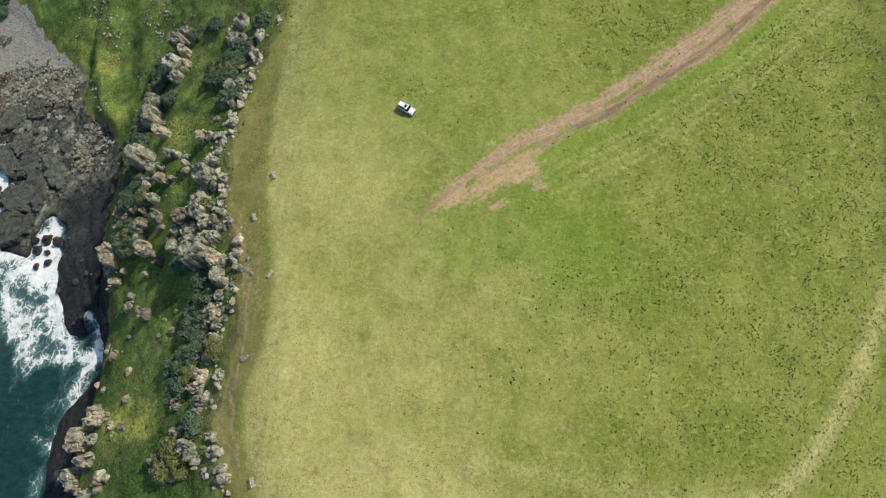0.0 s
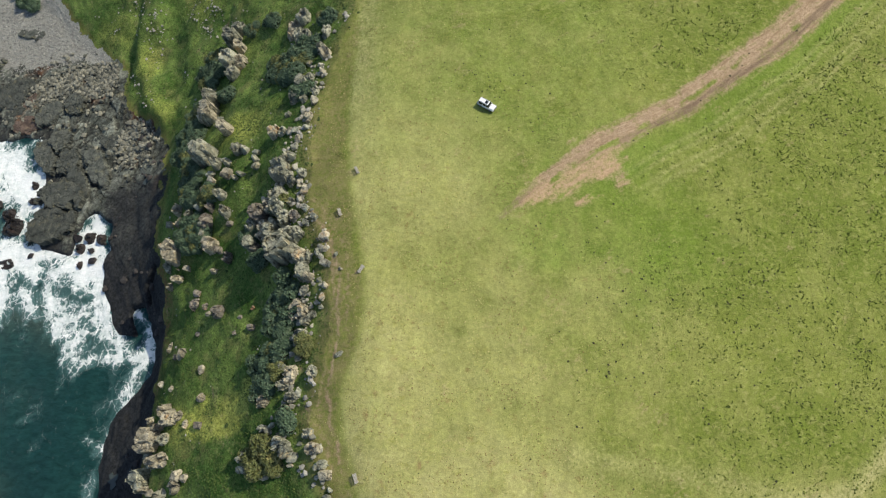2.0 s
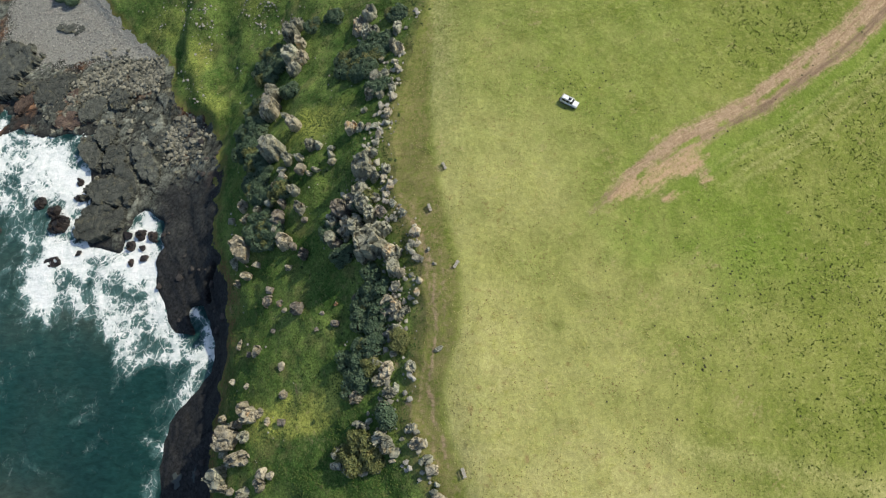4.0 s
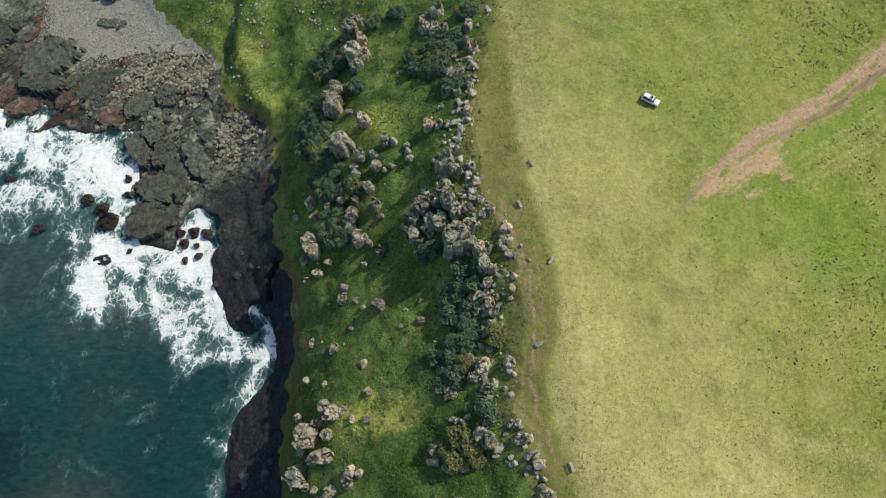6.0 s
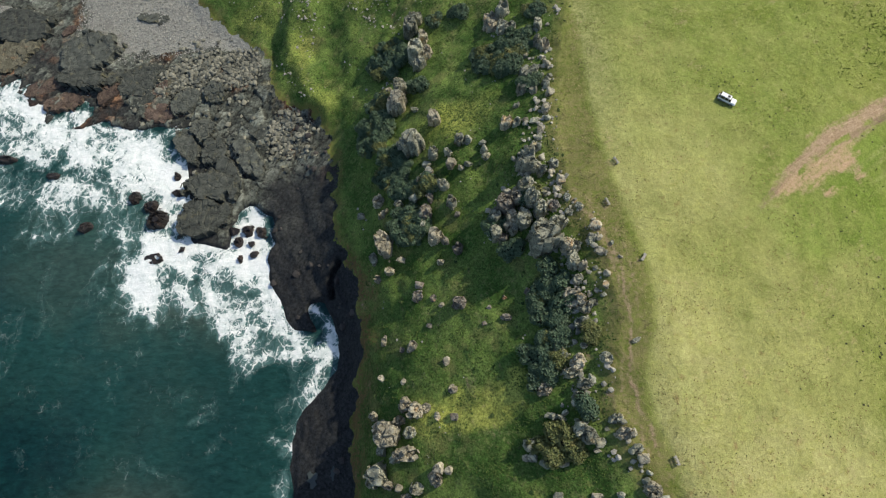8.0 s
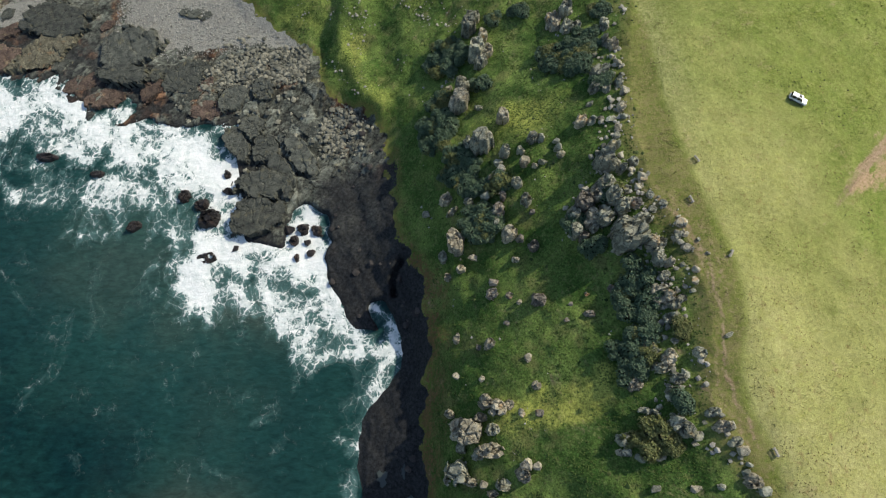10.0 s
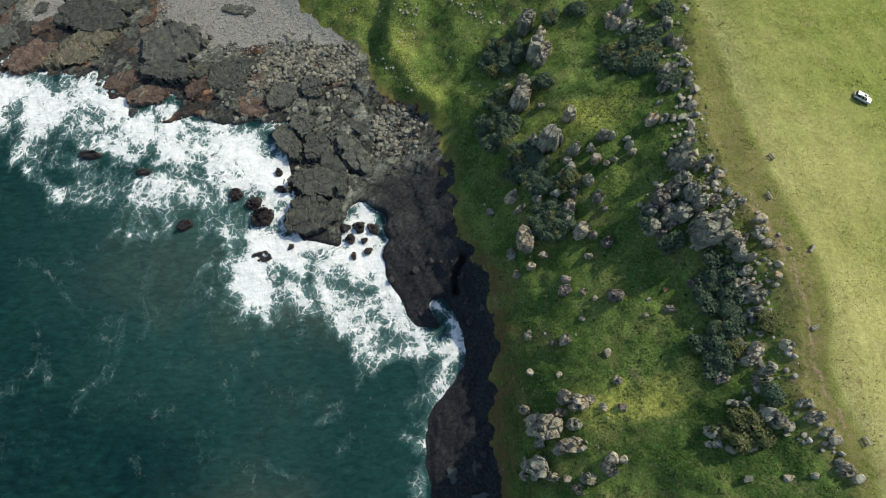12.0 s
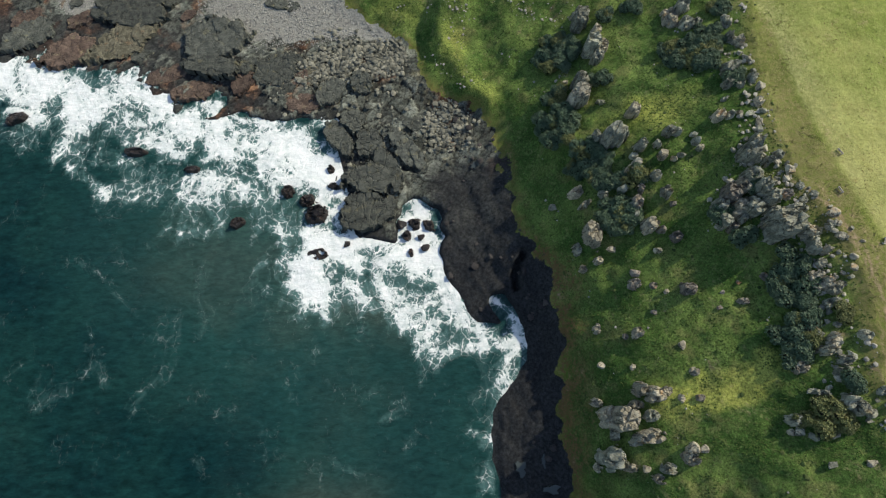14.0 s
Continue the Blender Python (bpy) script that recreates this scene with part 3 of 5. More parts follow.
mask(ground, "rut", np.clip((1 - smooth(0.6, 1.3, np.abs(road_d + 1.9))) * smooth(32, 48, road_s) + (1 - smooth(0.3, 0.9, np.abs(road_d - 0.3))) * (1 - smooth(8, 20, road_s)), 0, 1))
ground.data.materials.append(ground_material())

sea_x = spaced(((-3000, -400, 200), (-400, -200, 6), (-200, -22, 0.7), (-22, 60, 20)))
sea_y = spaced(((-3000, -300, 200), (-300, -90, 6), (-90, 75, 0.7), (75, 400, 20), (400, 3000, 200)))
FOAM = (  # lines of surf: points, half width, strength
    (((-200, 60), (-166, 47), (-143, 39), (-116, 32), (-97, 27), (-86, 14), (-83, -2)), 21, 1.38),
    (((-86, -4), (-90, -14), (-88, -20)), 14, 1.6),
    (((-82, -6), (-72, -5), (-60, -6), (-54, -13)), 15, 1.6),
    (((-55, -13), (-49, -23), (-44, -29)), 12, 1.25),
    (((-45, -33), (-38, -33), (-33, -33), (-32, -42)), 11.0, 0.72),
    (((-35.5, -25), (-33.5, -29), (-32, -33)), 4.5, 0.85),
    (((-32, -40), (-34, -48), (-39, -54), (-41, -60), (-42, -72)), 7.0, 0.68),
    (((-190, 42), (-165, 32), (-140, 20), (-122, 10)), 18, 0.75),
    (((-110, 14), (-98, 2), (-94, -12)), 15, 0.85),
    (((-82, -18), (-66, -22), (-56, -30)), 16, 0.85),
    (((-58.5, -10), (-58, 2)), 8, 1.5),
    (((-163, 23), (-155, 20), (-152, 15)), 6, 1.2),
)
sea, sco = grid_object("sea", sea_x, sea_y, lambda x, y: lumps(x, y, 11, 31, 2) * 0.22)
tagged(sea, "dark teal sea with white surf along the rocks", "sea", kind="structure")
sx, sy = sco[:, 0], sco[:, 1]
depth = -height(sx, sy)
foam = (0.3 + 0.6 * smooth(-30, -18, sy) * (1 - smooth(-45, -38, sx))) * (1 - smooth(0.2, 1.4, depth))
for pts, half, strength in FOAM:
    foam = np.maximum(foam, strength * smooth(0, 1.0, near_polyline(sx + lumps(sx, sy, 7, 33) * 3, sy + lumps(sx, sy, 7, 34) * 3, pts, half)))
veil = 0.15 * smooth(0, 1, near_polyline(sx + lumps(sx, sy, 12, 35) * 6, sy, ((-100, -10), (-82, -34), (-66, -52), (-58, -75)), 22)) * smooth(-0.1, 0.7, lumps(sx, sy, 9, 36))
mask(sea, "foam", np.maximum(foam, veil))
blob = lambda cx_, cy_, rx_, ry_: np.exp(-((sx - cx_ + lumps(sx, sy, 16, 37) * 7) / rx_) ** 2 - ((sy - cy_ + lumps(sx, sy, 16, 38) * 7) / ry_) ** 2)
murk = np.clip(0.55 * blob(-90, -28, 30, 20) + 0.6 * blob(-105, 2, 30, 16) + 0.22 * blob(-76, -60, 16, 14), 0, 1) * (1 - 0.9 * blob(-50, -50, 13, 17))
mask(sea, "murk", murk)
mask(sea, "silt", np.clip(0.5 * blob(-84, -72, 14, 8) + 0.5 * blob(-72, -24, 14, 7) + 0.32 * blob(-108, -8, 26, 12), 0, 1))
mask(sea, "shallow", np.clip((1 - smooth(0.5, 7, depth)) * 0.45 + smooth(0.1, 0.5, near_polyline(sx, sy, ((-120, 0), (-80, -25), (-62, -50)), 60)) * 0.75, 0, 1))
sea.data.materials.append(sea_material())

# ---------------------------------------------------------------- stone


def stone_material(name, tones, stain, rough=0.9):
    n = Nodes(name, rough, 0.25)
    mid, fine = n.noise(0.5, 4, 0.6), n.noise(2.6, 5, 0.7)
    col = n.mix(n.step(mid, 0.35, 0.65), tones[0], tones[1])
    col = n.mix(n.step(n.noise(0.35, 4, 0.65), 0.57, 0.72), col, stain)
    col = n.mix(n.step(n.noise(1.1, 4, 0.7), 0.60, 0.72), col, (tones[1][0] * 1.35, tones[1][1] * 1.33, tones[1][2] * 1.28))
    crack = n.math("ABSOLUTE", n.math("SUBTRACT", n.noise(0.45, 3, 0.5, (1.0, 1.0, 0.35), 0.8), 0.5))
    col = n.mix(n.math("MULTIPLY", 0.8, n.math("SUBTRACT", 1.0, n.step(crack, 0.0, 0.018))), col, (0.025, 0.024, 0.020))
    col = n.mix(1.0, col, n.ramp(fine, (0.3, 0.62), (0.7, 1.35)), "MULTIPLY")
    col = n.mix(1.0, col, n.ramp(n.random(), (0.0, 0.72), (1.0, 1.18)), "MULTIPLY")
    nrm = n.bump(n.step(crack, 0.0, 0.03), 0.7, 0.25)
    layers = n.noise(0.9, 4, 0.6, (0.35, 1.6, 2.5), 0.8)
    nrm = n.bump(layers, 0.4, 0.2, nrm)
    nrm = n.bump(fine, 0.6, 0.10, nrm)
    return n.done(col, nrm)


GREY = stone_material("weathered_grey_stone", ((0.175, 0.178, 0.130), (0.405, 0.395, 0.295)), (0.45, 0.365, 0.21))
TAN = stone_material("lichened_tan_stone", ((0.235, 0.213, 0.152), (0.46, 0.41, 0.295)), (0.48, 0.31, 0.145))
BROWN = stone_material("brownish_slope_stone", ((0.135, 0.120, 0.096), (0.27, 0.240, 0.188)), (0.31, 0.17, 0.08))
DARK = stone_material("dark_shore_stone", ((0.058, 0.062, 0.052), (0.108, 0.112, 0.090)), (0.150, 0.140, 0.085))
RUSTY = stone_material("rust_stained_shore_stone", ((0.070, 0.048, 0.037), (0.132, 0.094, 0.070)), (0.17, 0.135, 0.08))
OLIVE = stone_material("olive_stained_shore_stone", ((0.095, 0.088, 0.058), (0.170, 0.155, 0.105)), (0.20, 0.135, 0.075))
WET = stone_material("wet_black_stone", ((0.020, 0.018, 0.018), (0.045, 0.036, 0.032)), (0.055, 0.03, 0.022), 0.45)


def rock_mesh(name, seed, level, cuts, flat=1.0, rough=0.05, blocky=True):
    """An angular stone about 1 m across: a ball cut back by joint planes and roughened."""
    r = random.Random(seed)
    bm = bmesh.new()
    bmesh.ops.create_icosphere(bm, subdivisions=level, radius=0.75)
    planes = []
    if blocky:
        twist = Euler((r.uniform(-0.25, 0.25), r.uniform(-0.25, 0.25), r.uniform(0, 1.5))).to_matrix()
        for axis in ((1, 0, 0), (-1, 0, 0), (0, 1, 0), (0, -1, 0), (0, 0, 1), (0, 0, -1)):
            v = (twist @ Vector(axis) + Vector((r.gauss(0, 0.28), r.gauss(0, 0.28), r.gauss(0, 0.28)))).normalized()
            planes.append((v, r.uniform(0.38, 0.52)))
    for _ in range(cuts):
        v = Vector((r.gauss(0, 1), r.gauss(0, 1), r.gauss(0, 0.8))).normalized()
        planes.append((v, r.uniform(0.42, 0.60)))
    for v in bm.verts:
        for _ in range(2):
            for nrm, d in planes:
                over = v.co.dot(nrm) - d
                if over > 0:
                    v.co -= nrm * over
        v.co += v.co.normalized() * noise.fractal(v.co * 3.6 + Vector((seed, 0, 0)), 1.0, 2.0, 3) * rough
        v.co.z *= flat
    me = bpy.data.meshes.new(name)
    bm.to_mesh(me)
    bm.free()
    return me


ROCKS = [rock_mesh("boulder", 100 + k, 4 if k < 8 else 3, 5 + k % 4, 1.0, 0.05) for k in range(14)]
CHIPS = [rock_mesh("chip", 200 + k, 2, 3 + k % 3, 1.0, 0.04) for k in range(8)]


def with_material(meshes, mat):
    out = []
    for m in meshes:
        m = m.copy()
        m.materials.append(mat)
        out.append(m)
    return out


SETS = {m.name: with_material(ROCKS, m) for m in (GREY, TAN, BROWN, DARK, RUSTY, OLIVE, WET)}


GROUND_Z = Z.reshape(len(gy), len(gx))


def terrain(x, y):
    """Height of the ground's own mesh at points x, y."""
    x, y = np.asarray(x, float), np.asarray(y, float)
    i = np.clip(np.searchsorted(gx, x) - 1, 0, len(gx) - 2)
    j = np.clip(np.searchsorted(gy, y) - 1, 0, len(gy) - 2)
    a, b = (x - gx[i]) / (gx[i + 1] - gx[i]), (y - gy[j]) / (gy[j + 1] - gy[j])
    g = GROUND_Z
    return (g[j, i] * (1 - a) + g[j, i + 1] * a) * (1 - b) + (g[j + 1, i] * (1 - a) + g[j + 1, i + 1] * a) * b


def ground_at(x, y):
    return float(terrain(x, y))


def crag_mesh(name, w, d, h, seed, mat, cell=1.3, top=0.3, groove=0.3, sheer=0.62):
    """A fractured outcrop w by d by h metres: steep sides, and a top broken along joints into blocks of two sizes."""
    step = max(0.17, max(w, d) / 44)
    gu, gv = np.arange(-0.62 * w, 0.62 * w + step, step), np.arange(-0.62 * d, 0.62 * d + step, step)
    u, v = np.meshgrid(gu, gv)
    ox, oy = 13.7 * (seed % 97), 7.3 * (seed % 89)
    bu, bv = u + ox + lumps(u + ox, v + oy, 1.6, 91, 2) * 0.22, v + oy + lumps(u + ox, v + oy, 1.6, 92, 2) * 0.22
    val, edge = blocks(bu, bv, cell, 93, 0.5, 0.75)
    val2, edge2 = blocks(bu, bv, cell * 0.42, 97, 0.5, 0.8)
    r = np.hypot(2 * u / w, 2 * v / d) + 0.16 * val + 0.07 * val2 + 0.12 * lumps(u + ox, v + oy, 1.8, 94, 2)
    prof = 1 - smooth(sheer + 0.12, 1.03, r)
    lean = 0.16 * math.sin(seed * 1.7) * u / w + 0.16 * math.cos(seed * 2.3) * v / d
    z = prof * (h * (0.85 + lean) + min(top * h, 3 * top) * val + min(0.07 * h, 0.6 * top) * val2)
    tip = np.clip(val * (u * np.cos(9 * val) + v * np.sin(9 * val)) + 0.6 * val2 * (u * np.cos(20 * val2) + v * np.sin(20 * val2)), -1.5, 1.5)
    z = z + prof * (min(0.34, 0.14 * h) if top > 0.2 else 0.05) * tip
    z = z - prof * groove * ((1 - smooth(0.015, 0.09, edge)) * min(1.5, 0.4 + 0.25 * h) + 0.25 * (1 - smooth(0.01, 0.11, edge2)))
    z = z + 0.025 * lumps(u + ox, v + oy, 0.5, 95, 2) * prof
    # blocks shift a little along their joints
    u, v = u + (0.10 * val2 + 0.05 * z * math.sin(seed)) * prof, v + (0.10 * val + 0.05 * z * math.cos(seed)) * prof
    keep = r < 1.12
    ny, nx = u.shape
    co = np.stack([u, v, z], -1).reshape(-1, 3)
    i = (np.arange(ny - 1)[:, None] * nx + np.arange(nx - 1)[None])
    ok = keep[:-1, :-1] & keep[1:, :-1] & keep[:-1, 1:] & keep[1:, 1:]
    i = i[ok]
    used, inv = np.unique(np.stack([i, i + 1, i + nx + 1, i + nx], 1), return_inverse=True)
    me = bpy.data.meshes.new(name)
    me.from_pydata(co[used].tolist(), [], inv.reshape(-1, 4).tolist())
    me.materials.append(mat)
    return me


STONE_SEED = [0]


def boulder(x, y, w, d, rnd, mat, label, group, tall=0.8, sink=0.28, name="boulder", slabby=False, base=None, turn=None):
    """A stone w by d metres in plan; large ones are outcrops split by joints."""
    rocks = SETS[mat.name]
    h = tall * min(w, d) * rnd.uniform(0.85, 1.2)
    z = ground_at(x, y) if base is None else base
    way = rnd.uniform(-25, 25) if turn is None else turn
    STONE_SEED[0] += 1
    if mat is WET and max(w, d) > 2.8:
        ob = new(name, crag_mesh(name, w * 1.1, d * 1.1, 1.0 + 0.6 * h, STONE_SEED[0], mat, 0.4 * max(w, d), 0.3, 0.25, 0.5))
        ob.matrix_basis = pose(x, y, -0.9, rnd.uniform(-4, 4), rnd.uniform(-4, 4), way)
    elif (slabby or max(w, d) > 2.3) and mat is not WET:
        if slabby:
            rise = min(h * 0.6, 2.3)
            ob = new(name, crag_mesh(name, w * 1.1, d * 1.1, rise + 0.5, STONE_SEED[0], mat, max(1.6, max(w, d) / 3), 0.11, 0.22, 0.86))
            ob.matrix_basis = pose(x, y, z - 0.5, rnd.uniform(-3, 3), rnd.uniform(-3, 3), way)
        else:
            low = min(ground_at(x + a * w * 0.4, y + b * d * 0.4) for a in (-1, 0, 1) for b in (-1, 0, 1))
            rise = z + h * (1 - sink) - low + 0.3
            ob = new(name, crag_mesh(name, w * 1.02, d * 1.02, rise, STONE_SEED[0], mat, max(rnd.uniform(0.9, 1.5), 0.42 * min(w, d))))
            ob.matrix_basis = pose(x, y, low - 0.3, 0, 0, way)
    else:
        ob = new(name, rnd.choice(rocks[:8] if max(w, d) > 1.4 else rocks[8:]))
        ob.matrix_basis = pose(x, y, z + h * (0.5 - sink), rnd.uniform(-9, 9), rnd.uniform(-9, 9), way) @ Matrix.Diagonal((w, d, h, 1))
    return tagged(ob, label, "rock", group)


PINNACLES = (
    (-7.4, 56.9, 5.4, 4), (-8.7, 53.1, 4.6, 6.4), (-4.8, 48.9, 3.1, 4.5), (-6.5, 43.9, 4.7, 6.8), (-3.4, 43.6, 3, 5), (-5.2, 39.9, 4, 4),
    (-11, 32.7, 4.6, 5.9), (-11.6, 28.7, 5.5, 8.1), (-14.7, 34.3, 2.3, 1.7), (-6.5, 25.6, 3.1, 1.9), (-0.5, 19, 3.3, 4.1), (-5.9, 12.3, 5.9, 7.3),
    (-9.7, 14.1, 2.7, 5.1), (-0.8, 8.7, 2.8, 3.4), (-2.7, 6.2, 2, 1.7), (5.8, 11.1, 2.4, 3.9), (7.7, 10.8, 1.7, 2.2), (2.9, 8.1, 2.5, 2.5),
    (3.4, 4.9, 2.2, 2.7), (7.6, 4.4, 1.9, 1.4), (5.9, 3.7, 1.4, 1.4), (11.5, 7.5, 1.6, 1.9), (11.9, 5.5, 1.9, 1.6), (11.4, 9.6, 1.7, 1.4),
)

TOP_RIM = (
    (17.6, 50.1, 4, 5), (14.2, 47.4, 4, 8.3), (17.1, 43.9, 3.6, 5.5), (19.5, 43.7, 2.9, 3.5), (26.1, 42.4, 2.5, 5.4), (25.4, 36.5, 2.5, 4.3),
    (27.1, 34.3, 3.3, 3.6), (22.2, 33.1, 1.8, 3), (22, 25.9, 3.5, 4.9), (24.1, 27.2, 2.6, 2.9), (27.2, 28.3, 1.5, 2.3), (21.1, 21.7, 3.1, 2.8),
    (23.7, 21, 2.3, 2.8), (26.4, 22.3, 2.3, 4), (27, 19.1, 1.7, 1.9), (26, 15.2, 2.2, 3), (19.6, 17.7, 2.5, 1.4), (26, 12.2, 1.6, 1.3),
    (17.1, 12.9, 3, 3.3), (19.4, 12.5, 2.2, 2.7), (23.1, 12, 1.9, 1.6), (21.3, 12.8, 1.4, 1.4), (24.2, 9.1, 1.3, 1.9), (23.7, 7.2, 1.3, 1.6),
)

CRAG = (
    (21, 1.4, 3.9, 5.7), (21.2, 3.2, 2.1, 1.8), (22.5, 0.6, 1.8, 2.6), (23.9, -1, 2.1, 1.8), (20.5, -3.6, 3.1, 3.8), (18.6, -5.9, 2.8, 3.8),
    (16.1, -7.3, 3.9, 3.9), (13.8, -9.6, 2.6, 3.9), (21.5, -7.4, 3, 3.3), (23.2, -9.5, 2.5, 3.7), (19.8, -11.3, 3, 4.5), (17.2, -10.2, 2.5, 3.1),
    (14, -13.6, 2.8, 3.3), (15.5, -15.2, 1.8, 2.5), (17.7, -12.9, 1.8, 3.8), (23.8, -16.9, 6.1, 6.1), (26.4, -13.7, 3.7, 3.2), (23, -13.2, 3, 2.5),
    (28.3, -18.4, 2.4, 3.1), (29.9, -19, 1.7, 2.7), (29.2, -21.8, 2.4, 4.1), (30.9, -23.1, 1.9, 1.9), (26, -9.6, 1.7, 2.5), (23.1, 5, 2.4, 2.1),
    (16.5, -12.1, 2, 2.5),
)

RIM_EDGE = (
    (26.7, 0.4, 2.3, 2.3), (26, -1.4, 1.3, 1.5), (27.9, -3.6, 2, 2.3), (24.5, -5.9, 2.5, 2.3), (26.9, -5.7, 1.8, 1.3), (25.5, -8.8, 2, 1.7),
    (28.8, -8.2, 1.5, 1.7), (29.1, -11.3, 1.7, 1.5), (31.1, -10.4, 1.7, 1.5), (33.7, -15, 2.2, 1.7), (32.8, -17.8, 1.9, 2.6), (34.5, -20.4, 2.2, 1.7),
    (33.4, -23.8, 1, 1), (35.3, -25.3, 1.2, 1.4), (34.8, -27.6, 1.2, 1.4), (29.8, -25.7, 2.4, 2.9), (29.5, -28, 2.6, 1.9), (34.4, -17.5, 1.1, 1.1),
    (36.8, -18.8, 0.8, 0.8), (33.1, -28.4, 1.1, 0.9), (34.3, -29.3, 1.1, 0.9), (39.2, -38.6, 1.6, 0.9), (38.2, -21.9, 0.8, 0.7),
)

LOW_RIM = (
    (28.5, -29.8, 3.6, 5.3), (30.2, -29.8, 2.4, 3.3), (31.3, -31.7, 3.1, 2.8), (32.4, -30.6, 2.1, 1.9), (30.5, -34.5, 3, 2.3), (29.2, -34.9, 1.6, 1.6),
    (25.3, -39, 2.4, 3.5), (26.2, -40.7, 2.3, 1.9), (28.7, -42.1, 2.8, 4), (27.4, -44.2, 3.5, 2.3), (33.9, -41.8, 2.5, 2.5), (30, -39.1, 1.4, 1.2),
    (29.6, -46.4, 3.2, 2.3), (30.9, -45.6, 1.4, 1.6), (28.5, -48.7, 2.5, 2.3), (22.4, -47.4, 3.1, 2.6), (24.5, -52.9, 3.3, 1.9), (25.6, -51.6, 1.2, 0.9),
    (28.1, -54.5, 3, 3.2), (29.6, -55.6, 2.8, 3.9), (31.2, -57.1, 1.8, 1.6), (23, -52.2, 1.6, 0.9),
)

BOTTOM_RIM = (
    (34.5, -52.6, 3, 2.1), (35.7, -55.3, 3.7, 2.7), (37.5, -57.9, 2.8, 2.1), (38.5, -59.5, 2.1, 2.1), (39.7, -64.6, 3.5, 3.1), (38.8, -63.2, 1.2, 1.4),
    (41.5, -66.4, 2.1, 1.9), (19, -58, 2.9, 2.9), (17.9, -60.1, 1.2, 1.4), (19.4, -60.2, 1.7, 1.7), (21.4, -61.2, 2.1, 1.2), (24.6, -60.8, 1.9, 1.6),
    (27.9, -60.2, 0.9, 0.9), (30.8, -58.4, 1.2, 0.9), (30.2, -66.3, 1.9, 1.2), (34.4, -65.7, 1.2, 1.2), (23.7, -66.5, 1.7, 1.2), (32.7, -54.6, 0.9, 0.8),
    (23, -52.2, 1.4, 0.8), (39.4, -62, 1, 0.9),
)

MID_SLOPE = (
    (-15.8, 0, 3, 3.3), (-14.2, -3.5, 2.9, 2), (-10.2, -2, 2, 2.8), (-5.7, -1.4, 2, 2.2), (-1.7, -2.2, 1.9, 2.5), (-2.8, -5.4, 2.8, 4.1),
    (-4.1, -7.7, 2.8, 5.5), (-0.8, -11.5, 3.5, 4.1), (1.8, -13.1, 2.1, 2.1), (5, -15.1, 2.6, 2.6), (0.6, -17.9, 1.6, 1.3), (-13.5, -12.3, 3.9, 7),
    (-17, -14.8, 2.3, 2.9), (-12.3, -11, 2, 2.8), (-9.5, -16, 1.9, 1.4), (-12.6, -18.3, 2.3, 2.3), (-15.8, -19.9, 2, 2.3), (1.6, 0.2, 2.5, 2.7),
    (3.6, -4.3, 2.4, 3), (-3.1, 3.4, 4.2, 2), (-1.9, 4.4, 2, 1.7), (4.9, -7, 1.3, 1.3), (-21.6, -2, 1.8, 1.8), (-8.2, -10, 1.9, 1.7),
)

TURF_STONES = (
    (-4.8, -22.7, 2.2, 1.9), (-5.2, -25.4, 3.2, 3.5), (-1.2, -26.2, 2.4, 2.1), (1, -28.1, 1.3, 1), (5.3, -28.1, 3.6, 3.8), (15.4, -32.2, 2.7, 2),
    (20.1, -27.2, 1.7, 1.7), (-6.2, -37.4, 2.7, 3.5), (-14.1, -35.3, 1.7, 3.7), (-8.8, -37.9, 1.3, 1.6), (1.9, -41, 1.5, 1.8), (3.4, -47, 2.3, 2.3),
    (0, -52.6, 1.5, 2.6), (3.7, -52.6, 1.8, 1.8), (-2.2, -32.6, 1.3, 1.2), (10.5, -33.1, 1.1, 1), (-14.2, -44.3, 1.7, 1.4), (-8.2, -45, 1.3, 1.2),
    (15.1, -27.9, 0.9, 0.9), (11.7, -29.6, 0.9, 0.8),
)

BROW_CRAG = (
    (-7.7, -50.3, 2.6, 3.2), (-5.2, -51.5, 3.4, 3.7), (-2.6, -50.8, 2.1, 1.8), (-16.1, -52.7, 2.3, 2), (-8.7, -53.5, 2.9, 2.6), (-11.1, -56.6, 5.4, 5.4),
    (-14.4, -56.2, 3.3, 5.6), (-6.4, -55.9, 2.6, 2.4), (-6.5, -60.3, 5.8, 3.2), (-13.4, -60.4, 1.7, 1.9), (-9.7, -61.4, 2.7, 1.9), (-14.1, -65.3, 5.1, 5.6),
    (-11.2, -67.2, 2.7, 1.9), (0, -63, 1.8, 1.8), (-0.3, -65, 2.6, 2.8), (2.2, -63.2, 1.3, 1.3), (-4.4, -67.1, 2.9, 2.4), (-17.1, -67.5, 2, 2.3),
    (-8.9, -67.4, 1.3, 1.3), (-6.8, -69.3, 2.6, 1.8),
)

